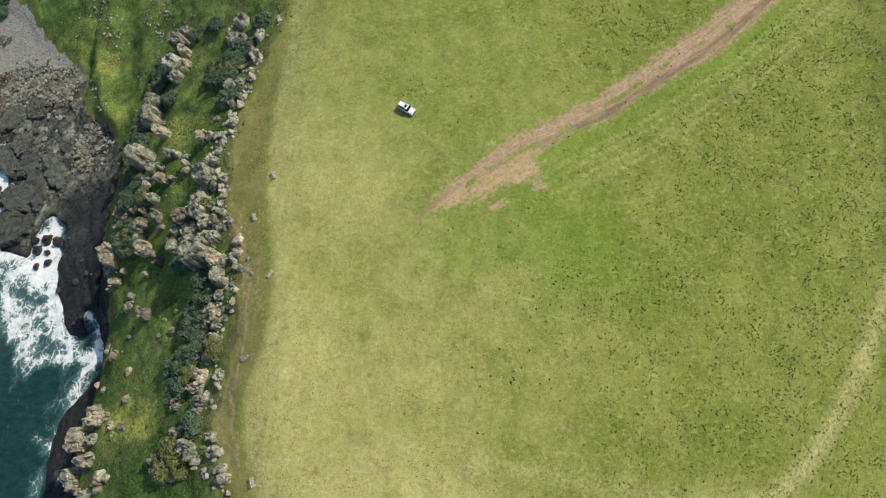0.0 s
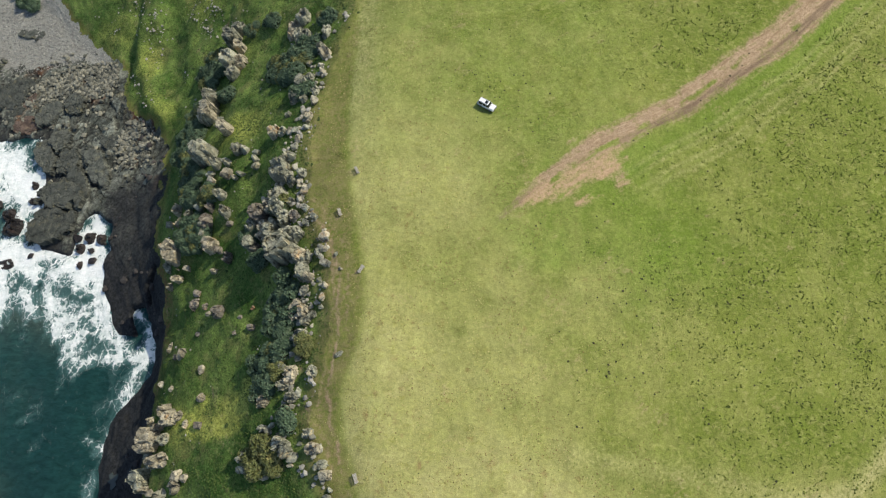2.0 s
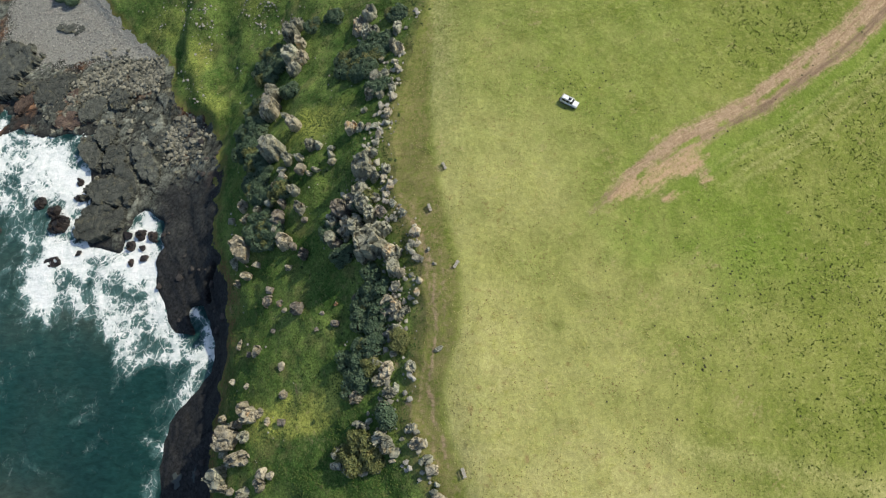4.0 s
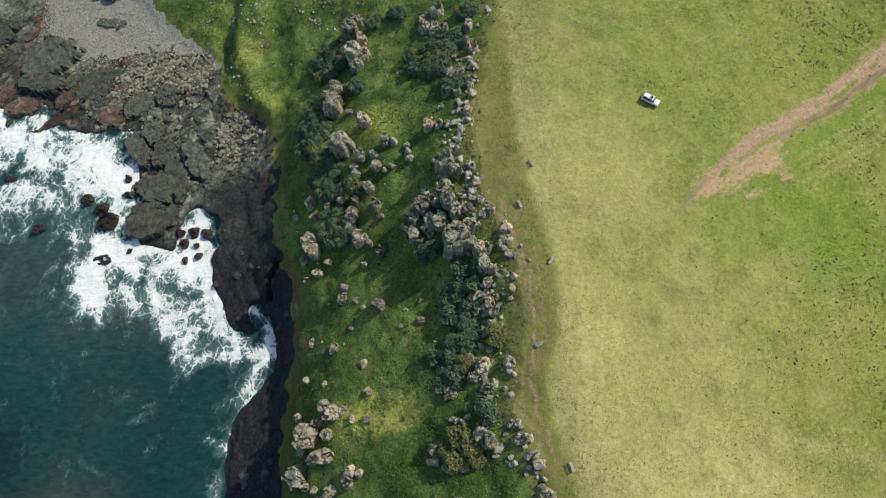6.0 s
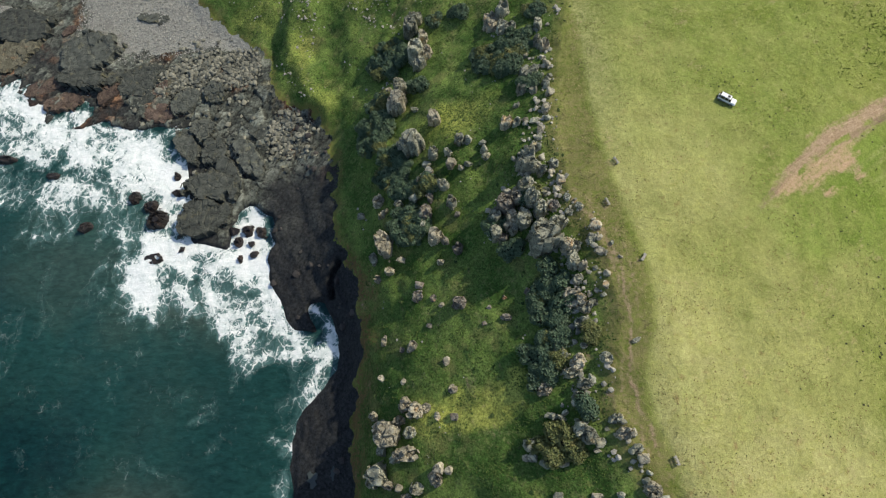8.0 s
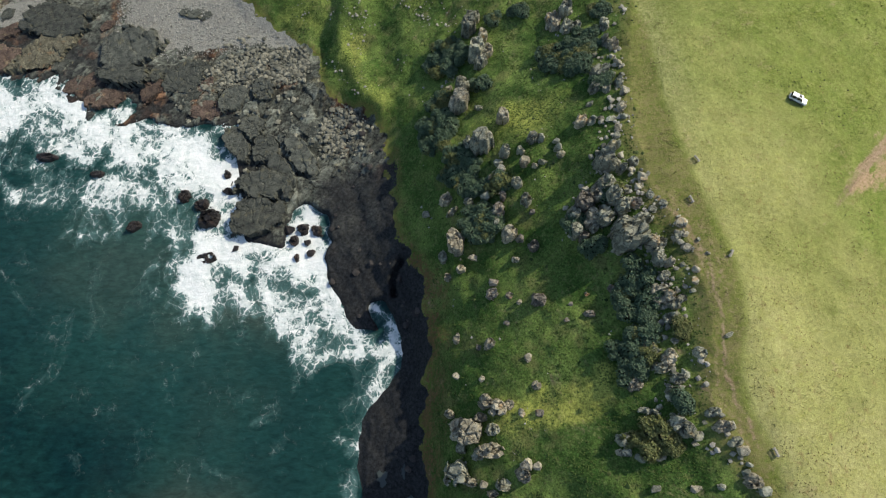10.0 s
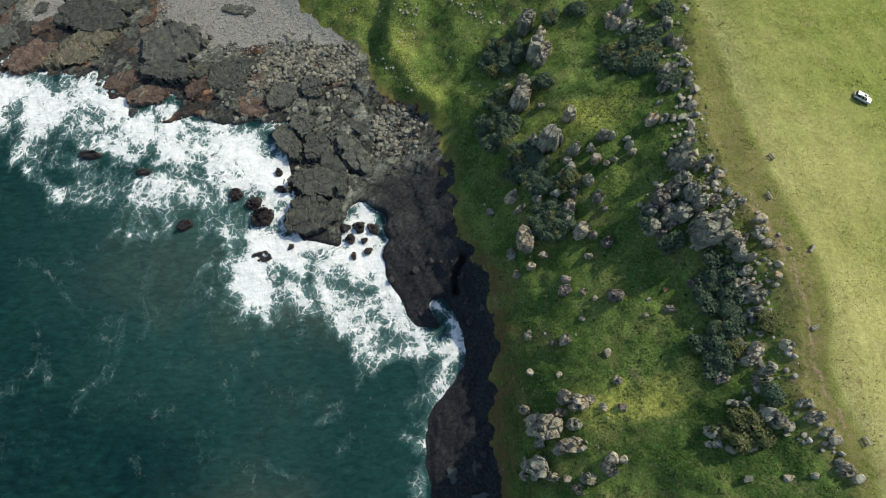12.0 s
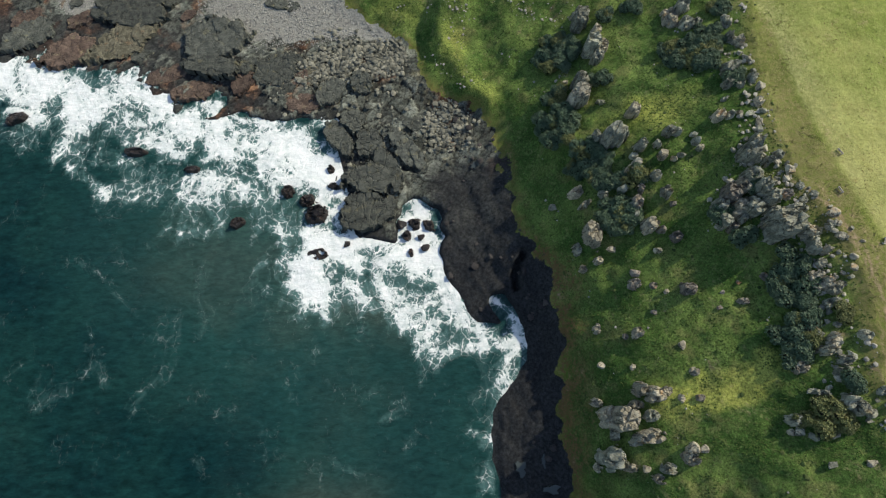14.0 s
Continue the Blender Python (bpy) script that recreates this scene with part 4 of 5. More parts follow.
BUSHES = (
    (-15, 45.2, 10.1, 11.2), (-6.5, 33.1, 3.9, 5.5), (-18.9, 22.4, 9, 13.9), (-12.5, 8.5, 8.9, 9.5), (-7.2, 1.1, 11.4, 5.7), (-7.6, -8.2, 8.4, 7.8),
    (15.3, 33.7, 10.7, 10.1), (20.8, 37.6, 6.2, 6.8), (24.6, -28.5, 6.1, 10.9), (25.1, -36.6, 7.1, 2.8), (22.1, -42.4, 7.1, 7.1), (23.8, -57.3, 8.2, 4.7),
    (16.9, -17.4, 5, 2.2), (14, -11.7, 2.5, 3.8), (21.6, -5.9, 3.3, 3.3), (22.5, 23, 3.4, 4.3), (31.9, -36.8, 3.5, 3.5), (6.9, 55, 6.9, 2.8),
    (-0.4, 54.3, 4.5, 2.8), (29.7, -50.6, 2.3, 1.6), (-17.7, 31.1, 4.3, 6), (24.7, 46.8, 3.9, 3.2), (24.4, -55.8, 4.7, 2.3), (-103, 91, 9, 6),
    (-110, 97, 8, 6),
)

SHORE_SLABS = (
    (-122, 65, 20.4, 16.1), (-122.4, 55.4, 17.3, 7.4), (-149.4, 78.1, 23.2, 13), (-100.2, 78, 10.7, 5.6), (-60.4, 22.7, 5.9, 16.1), (-66.3, 17.4, 5.2, 15.2),
    (-58.2, 32.2, 10.8, 4.7), (-71.8, 25.8, 8.2, 8.9), (-72, 13.7, 15.5, 9.6), (-72.9, 3.9, 14.1, 11.8), (-81.3, 28.1, 5.4, 12.6), (-62.8, 11.4, 3.4, 2.7),
    (-50, 17, 3.4, 3.8), (-74.3, 46.5, 6.8, 6.8), (-77, 33.7, 7.3, 7.3), (-65.7, 29.3, 5, 3.9), (-56.7, 16.6, 3.8, 3.8), (-46.8, 10.6, 3.1, 3.4),
    (-52.3, 20.1, 2.8, 2.4), (-53.6, 10.1, 2.7, 2.4), (-53.9, 22, 3.1, 2.4),
)

SURF_ROCKS = (
    (-61.6, -3.9, 2.3, 3.3), (-60.5, -9.1, 1.6, 2.6), (-56.5, -7.9, 2, 1.6), (-57.5, -4.5, 1.6, 1.3), (-63.2, -0.4, 2.3, 2), (-59, -0.1, 3.3, 3.3),
    (-54.9, -1.1, 3, 4), (-88, 4, 5.2, 5.8), (-90.6, 8.6, 4.2, 3.8), (-84, 18.3, 2.1, 2.5), (-96.6, 11.6, 3.9, 3.9), (-87.8, -8.1, 5.7, 3.4),
    (-78.9, -5.5, 1.7, 1.3), (-111.2, 2.5, 4.3, 3.6), (-83.1, 12.7, 3.5, 2.4), (-143.4, 26.8, 6.1, 2.8), (-125.7, 20.3, 4.6, 2.7), (-181.4, 40.1, 6.9, 3.7),
    (-64.7, 3.7, 2.4, 1.7),
)

rnd = random.Random(5)
for stones, mats, label, group, tall in (
        (PINNACLES, (TAN, GREY, GREY), "tall weathered stone pinnacle standing on the green slope", "pinnacles on the slope", 1.7),
        (TOP_RIM, (GREY, GREY, TAN), "pale grey boulder on the rim of the meadow", "boulders along the rim", 0.9),
        (CRAG, (GREY, BROWN, GREY, GREY, TAN), "jointed grey crag block below the meadow rim", "blocks of the rim crag", 1.35),
        (RIM_EDGE, (GREY, TAN), "small pale boulder half sunk in the rim turf", "boulders along the rim", 0.7),
        (LOW_RIM, (GREY, TAN, GREY), "grey and tan boulder at the top of the slope", "boulders along the rim", 0.95),
        (BOTTOM_RIM, (TAN, GREY, GREY), "sunlit tan boulder edging the meadow", "boulders along the rim", 0.8),
        (MID_SLOPE, (GREY, BROWN, TAN), "grey outcrop boulder among dark shrubs", "boulders on the slope", 1.35),
        (TURF_STONES, (BROWN, BROWN, TAN), "lone weathered boulder in the slope turf", "boulders on the slope", 0.7),
        (BROW_CRAG, (TAN, TAN, GREY), "rounded tan boulder piled on the cliff brow", "boulders on the cliff brow", 1.0)):
    wide = 1.22 if stones in (CRAG, BROW_CRAG) else 1.1 if stones in (LOW_RIM, MID_SLOPE) else 1.02
    for x, y, w, d in stones:
        boulder(x, y, w * wide, d * (0.85 if tall > 1.5 else wide * 0.95), rnd, rnd.choice(mats), label, group, tall)
for x, y, w, d in SHORE_SLABS:
    lean = 35 if d > 1.8 * w else rnd.uniform(-20, 20)
    boulder(x, y, w, d, rnd, DARK, "flat dark slab of layered rock on the shore", "slabs on the shore", 0.36 if min(w, d) > 8 else 0.5, 0.2, "shore_slab", True, 0.7, lean)
for x, y, w, d, mat, lean in ((-150, 67, 23, 10, OLIVE, 32), (-168, 63, 17, 9, RUSTY, 28), (-182, 70, 16, 9, DARK, 30), (-137, 53, 13, 6, RUSTY, 20), (-127, 47, 12, 6, RUSTY, 12), (-112, 49, 9, 6, RUSTY, 60), (-102, 53, 14, 10, DARK, 20),
                              (-91, 51, 8, 6, OLIVE, 50), (-84, 44, 10, 7, DARK, 40), (-92, 41, 11, 6, RUSTY, 5), (-164, 76, 12, 5, RUSTY, 25)):
    boulder(x, y, w, d, rnd, mat, "low tilted ledge of layered shore rock" if mat is DARK else "rust-brown layered ledge on the shore" if mat is RUSTY else "olive-stained layered ledge on the shore", "ledges on the shore", 0.26, 0.32, "shore_ledge", True, None, lean)
for k in range(18):
    x, y = (rnd.uniform(-190, -128), rnd.uniform(52, 86)) if k < 12 else (rnd.uniform(-112, -84), rnd.uniform(38, 56))
    if x < line("shore", y)[0] + 3:
        continue
    w = rnd.uniform(3.5, 10)
    boulder(x, y, w, w * rnd.uniform(0.5, 0.9), rnd, rnd.choice((DARK, RUSTY, DARK)), "low layered ledge of dark shore rock", "ledges on the shore", 0.22, 0.32, "shore_ledge", True, None, rnd.uniform(20, 60))
for x, y, w, d in SURF_ROCKS:
    boulder(x, y, w * 1.18, d * 1.15, rnd, WET, "wet black rock washed by white surf", "rocks in the surf", 0.6, 0.25, "surf_rock", False, 0.1)


def joined(name, templates, places, mat, label, category):
    """Many small copies in one mesh. Places: x, y, z, turn, size x, size y, size z."""
    vs, fs, base = [], [], 0
    arrays = [(np.array([v.co[:] for v in m.vertices]), [tuple(p.vertices) for p in m.polygons]) for m in templates]
    for k, (x, y, z, a, sx_, sy_, sz_) in enumerate(places):
        co, faces = arrays[k % len(arrays)]
        c, s_ = math.cos(a), math.sin(a)
        q = co * (sx_, sy_, sz_)
        vs.append(np.stack([x + q[:, 0] * c - q[:, 1] * s_, y + q[:, 0] * s_ + q[:, 1] * c, z + q[:, 2]], 1))
        fs.extend(tuple(i + base for i in f) for f in faces)
        base += len(co)
    me = bpy.data.meshes.new(name)
    me.from_pydata(np.concatenate(vs).tolist(), [], fs)
    me.materials.append(mat)
    return tagged(new(name, me), label, category, kind="stuff")


def scatter(count, seed, region):
    """Points x, y that region(x, y) keeps, by its chance of 0 to 1."""
    r = np.random.RandomState(seed)
    (x0, x1, y0, y1), chance = region
    x, y = r.uniform(x0, x1, count), r.uniform(y0, y1, count)
    keep = r.uniform(0, 1, count) < chance(x, y)
    return x[keep], y[keep], r


def islands_material(name, c0, c1, rough=0.9):
    n = Nodes(name, rough, 0.2)
    col = n.mix(n.geo.outputs["Random Per Island"], c0, c1)
    col = n.mix(1.0, col, n.ramp(n.noise(3.0, 3), (0.3, 0.75), (0.7, 1.25)), "MULTIPLY")
    return n.done(col)


PEBBLES = [rock_mesh("pebble", 400 + k, 1, 4, 0.8, 0.06) for k in range(8)]
COBBLE = islands_material("loose_shore_stone", (0.060, 0.062, 0.050), (0.280, 0.264, 0.198))
SHINGLE = islands_material("shingle_stone", (0.15, 0.145, 0.128), (0.38, 0.36, 0.31))
PALE = islands_material("pale_loose_stone", (0.20, 0.19, 0.155), (0.40, 0.375, 0.315))


def stones(name, seed, count, region, size, mat, label, lift=0.2, templates=PEBBLES):
    x, y, r = scatter(count, seed, region)
    z = terrain(x, y)
    s_ = size[0] + (size[1] - size[0]) * r.uniform(0, 1, len(x)) ** 2.2
    places = [(a, b, c + lift * d, r.uniform(0, 6.28), d * r.uniform(0.8, 1.3), d * r.uniform(0.8, 1.2), d * r.uniform(0.6, 0.9)) for a, b, c, d in zip(x, y, z, s_)]
    return joined(name, templates, places, mat, label, "stones")


stones("boulder_field", 51, 15000, ((-106, -38, 8, 68), lambda x, y: np.clip(smooth(1, 0.6, np.hypot((x + 77) / 25, (y - 54 - 0.1 * (x + 77)) / 9)) + smooth(1, 0.5, np.hypot((x + 48) / 9, (y - 30) / 11)) * 0.9 * smooth(17, 23, y)
       + 0.035 * smooth(0, 3, x - line("shore", y)[0]) * np.maximum(smooth(17, 23, y), smooth(-52, -58, x)), 0, 1) * (x < line("turf", y)[0] - 1)), (0.4, 1.45), COBBLE, "field of dark rounded boulders on the shore")
stones("shingle", 52, 22000, ((-178, -55, 56, 92), lambda x, y: 0.8 * smooth(64, 70, y - 0.05 * x) * (x < line("turf", y)[0]) * np.maximum(x > -128, np.hypot((x + 162) / 13, (y - 82) / 6) < 1)), (0.2, 0.5), SHINGLE, "pale grey shingle at the head of the cove")
stones("slope_stones", 53, 2600, ((-75, 40, -75, 82), lambda x, y: smooth(3, 8, x - line("turf", y)[0]) * (x < line("rim", y)[0]) * smooth(0.0, 0.6, lumps(x, y, 9, 55)) * 0.6), (0.15, 0.6), PALE, "scattered pale stones in the slope turf", 0.15)
stones("cove_stones", 50, 1700, ((-62, -12, 36, 84), lambda x, y: smooth(3, 7, x - line("turf", y)[0]) * smooth(-0.1, 0.7, lumps(x, y, 7, 49)) * 0.8), (0.18, 0.75), PALE, "pale stones scattered over the cove slope", 0.15)
CRAG_CHIP = islands_material("broken_crag_stone", (0.15, 0.15, 0.118), (0.42, 0.39, 0.30))
stones("crag_blocks", 48, 2600, ((10, 38, -66, 52), lambda x, y: 0.85 * np.maximum.reduce([near_polyline(x, y, ((13.5, -12), (16, -8), (19, -4), (21.5, 2), (23.5, 9)), 5.0), near_polyline(x, y, ((23, -12), (28, -18), (31, -24), (30, -33)), 4.5), near_polyline(x, y, ((28, -40), (29, -46), (28, -50)), 3.2),
       0.8 * near_polyline(x, y, ((35, -53), (38, -59), (41, -66)), 2.2), 0.8 * near_polyline(x, y, ((25, 12), (26.5, 22), (26.5, 35), (26, 43)), 2.6), 0.7 * near_polyline(x, y, ((23, 1), (27, -4), (31, -12), (34, -20)), 3.2)])), (0.35, 1.25), CRAG_CHIP, "broken angular blocks between the boulders of the rim", 0.15, CHIPS)
stones("rim_stones", 54, 2600, ((8, 46, -75, 60), lambda x, y: (1 - smooth(1, 5, np.abs(x - line("rim", y)[0] + 4))) * smooth(-0.3, 0.5, lumps(x, y, 5, 56))), (0.22, 1.15), PALE, "loose pale stones along the meadow rim", 0.2)
stones("cliff_foot_rubble", 57, 700, ((-56, -18, -80, 40), lambda x, y: smooth(0, 2, x - line("shore", y)[0]) * (x < line("turf", y)[0] - 1) * smooth(0.1, 0.6, lumps(x, y, 7, 58))), (0.4, 1.8), islands_material("black_rubble", (0.03, 0.028, 0.028), (0.08, 0.07, 0.062)), "black rubble at the foot of the cliff")
SCRUB = islands_material("low_scrub", (0.022, 0.045, 0.012), (0.085, 0.105, 0.032))
stones("low_scrub", 59, 9000, ((-75, 36, -80, 84), lambda x, y: smooth(1, 4, x - line("turf", y)[0]) * (x < line("rim", y)[0] + 1) * smooth(-0.1, 0.7, lumps(x, y, 6, 60)) * 0.35), (0.3, 0.9), SCRUB, "low dark scrub and tussocks dotted over the slope", -0.05)["category"] = "scrub"

POOL = Nodes("still_rock_pool", 0.06, 0.5).done((0.05, 0.06, 0.055))
for x, y, w, d in ((-34.2, -68, 3.4, 4.6), (-28.6, -66.5, 1.3, 4.0), (-27.5, -73, 5.5, 2.4), (-41, 16, 1.8, 2.4)):
    ring = [(w * 0.5 * math.cos(a * 0.4488) * (0.8 + 0.35 * math.sin(3 * a + x)), d * 0.5 * math.sin(a * 0.4488) * (0.8 + 0.35 * math.cos(5 * a + y))) for a in range(14)]
    level = max(ground_at(x + u, y + v) for u, v in ring) + 0.02
    bm = bmesh.new()
    face = bm.faces.new([bm.verts.new((u, v, 0)) for u, v in ring])
    for v in bmesh.ops.extrude_face_region(bm, geom=[face])["geom"]:
        if isinstance(v, bmesh.types.BMVert):
            v.co.z -= 1.6
    bmesh.ops.recalc_face_normals(bm, faces=bm.faces[:])
    me = bpy.data.meshes.new("rock_pool")
    bm.to_mesh(me)
    bm.free()
    me.materials.append(POOL)
    pool = tagged(new("rock_pool", me), "still pool of water lying on the black shore rock", "rock pool", "pools on the shore rock")
    pool.location = (x, y, level)

# ---------------------------------------------------------------- plants


def leaf_material(name, c0, c1, tip):
    n = Nodes(name, 0.6, 0.3)
    col = n.mix(n.geo.outputs["Random Per Island"], c0, c1)
    col = n.mix(n.step(n.noise(0.6, 3), 0.55, 0.75), col, tip)
    return n.done(col)


LEAF = leaf_material("dark_shrub_leaf", (0.040, 0.072, 0.040), (0.115, 0.170, 0.092), (0.16, 0.20, 0.115))
LEAF_SUN = leaf_material("olive_shrub_leaf", (0.08, 0.10, 0.03), (0.20, 0.205, 0.07), (0.26, 0.23, 0.085))
# near-black tone for the stems and for the painted shade inside crowns
BARK_AND_SHADE = islands_material("shrub_twigs_and_inner_shade", (0.014, 0.018, 0.009), (0.030, 0.032, 0.018))


def shrub_meshes(seed, leaf):
    """Crown of leaf rosettes on a lumpy dome one metre in radius, and the stems below it with dark balls for the shade
    inside.
    """
    r = random.Random(seed)
    vs, fs = [], []
    lobes = [(r.uniform(-0.5, 0.5), r.uniform(-0.5, 0.5), r.uniform(0.35, 0.6)) for _ in range(7)]
    for _ in range(760):
        lx, ly, lr = r.choice(lobes)
        a, b = r.uniform(0, 6.28), math.acos(r.uniform(-0.1, 1))
        out = Vector((math.sin(b) * math.cos(a), math.sin(b) * math.sin(a), math.cos(b)))
        c = Vector((lx, ly, 0.35)) + out * lr * r.uniform(0.75, 1.08)
        spin = r.uniform(0, 6.28)
        side = out.orthogonal().normalized()
        up = out.cross(side)
        for k in range(4):
            t = spin + k * 1.5708
            way = (side * math.cos(t) + up * math.sin(t)) * 0.8 + out * r.uniform(0.2, 0.7)
            across = way.cross(out).normalized() * 0.045
            ln = r.uniform(0.10, 0.17)
            i = len(vs)
            vs += [c, c + way * ln * 0.5 + across, c + way * ln, c + way * ln * 0.5 - across]
            fs.append((i, i + 1, i + 2, i + 3))
    crown = bpy.data.meshes.new("crown")
    crown.from_pydata([v[:] for v in vs], [], fs)
    crown.materials.append(leaf)
    bm = bmesh.new()
    for lx, ly, lr in lobes:
        m = Matrix.Translation((lx * 0.5, ly * 0.5, 0.2)) @ Vector((lx, ly, 0.8)).to_track_quat("Z", "Y").to_matrix().to_4x4()
        bmesh.ops.create_cone(bm, segments=6, radius1=0.05, radius2=0.02, depth=0.75, matrix=m)
    # dark balls added inside the lobes stand for the crown's inner shade
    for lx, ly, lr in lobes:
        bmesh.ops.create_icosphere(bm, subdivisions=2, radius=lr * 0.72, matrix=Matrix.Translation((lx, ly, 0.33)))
    stem_and_core = bpy.data.meshes.new("trunk")
    bm.to_mesh(stem_and_core)
    bm.free()
    stem_and_core.materials.append(BARK_AND_SHADE)
    return crown, stem_and_core


SHRUBS = [shrub_meshes(600 + k, LEAF) for k in range(4)] + [shrub_meshes(620 + k, LEAF_SUN) for k in range(2)]
rnd = random.Random(9)
for b, (bx, by, bw, bd) in enumerate(BUSHES):
    if bw * bd > 30:
        bw, bd = bw * 1.2, bd * 1.2
    for k in range(max(3, int(bw * bd / 4.7))):
        a, q = rnd.uniform(0, 6.28), math.sqrt(rnd.uniform(0, 1))
        x, y = bx + math.cos(a) * q * bw * 0.46, by + math.sin(a) * q * bd * 0.46
        s_ = rnd.uniform(1.8, 2.8)
        sunny = b in (11, 16, 22) or rnd.random() < 0.15
        crown, stem_and_core = rnd.choice(SHRUBS[4:] if sunny else SHRUBS[:4])
        root = new("shrub")
        root.matrix_basis = pose(x, y, ground_at(x, y) - 0.1, rnd.uniform(-12, 12), rnd.uniform(-12, 12), rnd.uniform(0, 360)) @ Matrix.Scale(s_, 4)
        new("crown", crown).parent = root
        new("trunk", stem_and_core).parent = root
        tagged(root, "olive-green shrub with yellowish leaf tips" if sunny else "dense dark green coastal shrub on the slope", "shrub", "shrubs on the slope")


def tuft_mesh(name, points, blade, spread, mat, label, seed, per=4):
    """Small grass tufts, one island each."""
    x, y = points
    z = terrain(x, y)
    r = np.random.RandomState(seed)
    n_ = len(x)
    hgt = blade * r.uniform(0.5, 1.4, n_)
    vs = np.zeros((n_, per + 1, 3))
    ang = r.uniform(0, 6.28, n_)
    for k in range(per):
        a = ang + k * 6.2832 / per
        rad = spread * r.uniform(0.5, 1.3, n_)
        vs[:, k] = np.stack([x + np.cos(a) * rad, y + np.sin(a) * rad, z - 0.03], 1)
    vs[:, per] = np.stack([x + r.normal(0, 0.4, n_) * hgt, y + r.normal(0, 0.4, n_) * hgt, z + hgt], 1)
    base = (np.arange(n_) * (per + 1))[:, None]
    fs = np.concatenate([np.stack([base[:, 0] + k, base[:, 0] + (k + 1) % per, base[:, 0] + per], 1) for k in range(per)])
    me = bpy.data.meshes.new(name)
    me.from_pydata(vs.reshape(-1, 3).tolist(), [], fs.tolist())
    me.materials.append(mat)
    return tagged(new(name, me), label, "grass", kind="stuff")


def grass_material(name, c0, c1):
    n = Nodes(name, 0.9, 0.1)
    col = n.mix(n.geo.outputs["Random Per Island"], c0, c1)
    col = n.mix(n.step(n.noise(0.1, 3), 0.4, 0.65), col, n.mix(n.geo.outputs["Random Per Island"], c1, c0))
    return n.done(col)


x, y, r = scatter(120000, 71, ((30, 185, -82, 70), lambda x, y: smooth(2, 6, x - line("rim", y)[0]) * (near_polyline(x, y, ROAD, 6.0) < 0.05) * smooth(-0.5, 0.6, lumps(x, y, 4, 72)) * 0.55))
dryness = 1 - smooth(-18, 72, x - line("rim", y)[0] + 0.33 * y + lumps(x, y, 26, 21) * 16)
pick = r.uniform(0, 1, len(x)) < dryness
tuft_mesh("straw_tufts", (x[pick], y[pick]), 0.16, 0.13, grass_material("straw_blades", (0.31, 0.29, 0.095), (0.47, 0.41, 0.185)), "straw-dry grass tufts on the meadow", 73)
tuft_mesh("meadow_tufts", (x[~pick], y[~pick]), 0.17, 0.13, grass_material("green_blades", (0.115, 0.165, 0.03), (0.235, 0.255, 0.068)), "green grass tufts on the meadow", 74)
x, y, r = scatter(90000, 75, ((-75, 44, -82, 84), lambda x, y: smooth(0, 3, x - line("turf", y)[0]) * (x < line("rim", y)[0] - 1) * smooth(-0.6, 0.5, lumps(x, y, 3.5, 76)) * 0.6))
tuft_mesh("slope_tufts", (x, y), 0.16, 0.26, grass_material("slope_blades", (0.042, 0.082, 0.017), (0.104, 0.132, 0.036)), "rough green grass tussocks on the slope", 77)
x, y, r = scatter(26000, 78, ((20, 50, -80, 60), lambda x, y: (1 - smooth(3.5, 5.5, np.abs(x - line("rim", y)[0] - 3.5))) * smooth(-0.3, 0.6, lumps(x, y, 3.0, 79)) * 0.6))
tuft_mesh("rim_tufts", (x, y), 0.16, 0.15, grass_material("brown_blades", (0.150, 0.145, 0.055), (0.235, 0.205, 0.085)), "long brownish grass along the rim", 80)

x, y, r = scatter(60000, 83, ((78, 185, -80, 66), lambda x, y: smooth(88, 118, x + lumps(x, y, 14, 84) * 14) * (near_polyline(x, y, ROAD, 6.5) < 0.02) * smooth(-0.5, 0.9, lumps(x, y, 2.2, 85, 2)) * 0.4))
tuft_mesh("meadow_tussocks", (x, y), 0.30, 0.24, grass_material("tussock_blades", (0.115, 0.150, 0.028), (0.205, 0.228, 0.056)), "coarse green tussocks on the inland meadow", 86)
x, y, r = scatter(16000, 87, ((36, 110, -80, 40), lambda x, y: smooth(0, 3, x - np.interp(y, BAND_Y, BAND_X)) * (1 - smooth(15, 60, x - np.interp(y, BAND_Y, BAND_X) + 0.4 * y)) * smooth(-0.2, 0.9, lumps(x, y, 5, 88, 3)) * 0.7))
tuft_mesh("brown_seed_heads", (x, y), 0.14, 0.15, grass_material("brown_seed_blades", (0.12, 0.085, 0.035), (0.23, 0.15, 0.065)), "small brown dead plants dotted over the dry grass", 89)
DUNG = islands_material("dark_droppings", (0.032, 0.036, 0.017), (0.075, 0.072, 0.036))
x, y, r = scatter(13000, 81, ((42, 180, -80, 62), lambda x, y: (0.03 + 0.97 * smooth(0.55, 1.1, lumps(x, y, 12, 82, 3))) * 0.5 * (x > line("rim", y)[0] + 6)))
xs_, ys_ = x, y
for cx, cy, spread, count in ((62, 25, 5, 34), (70, 21, 5, 24), (72, 12, 6, 20), (90, -37, 6, 26), (84, -15, 5, 18), (140, 20, 14, 70), (128, -20, 16, 60), (150, -48, 10, 40), (42, 7.5, 0.6, 5), (55.4, -60.2, 1.0, 6), (60.4, -57.5, 1.0, 5), (88.3, -40, 2.2, 12), (94.6, -27, 4, 14), (57.5, 22, 3, 14)):
    xs_, ys_ = np.append(xs_, r.normal(cx, spread, count)), np.append(ys_, r.normal(cy, spread * 0.6, count))
zs_ = terrain(xs_, ys_)
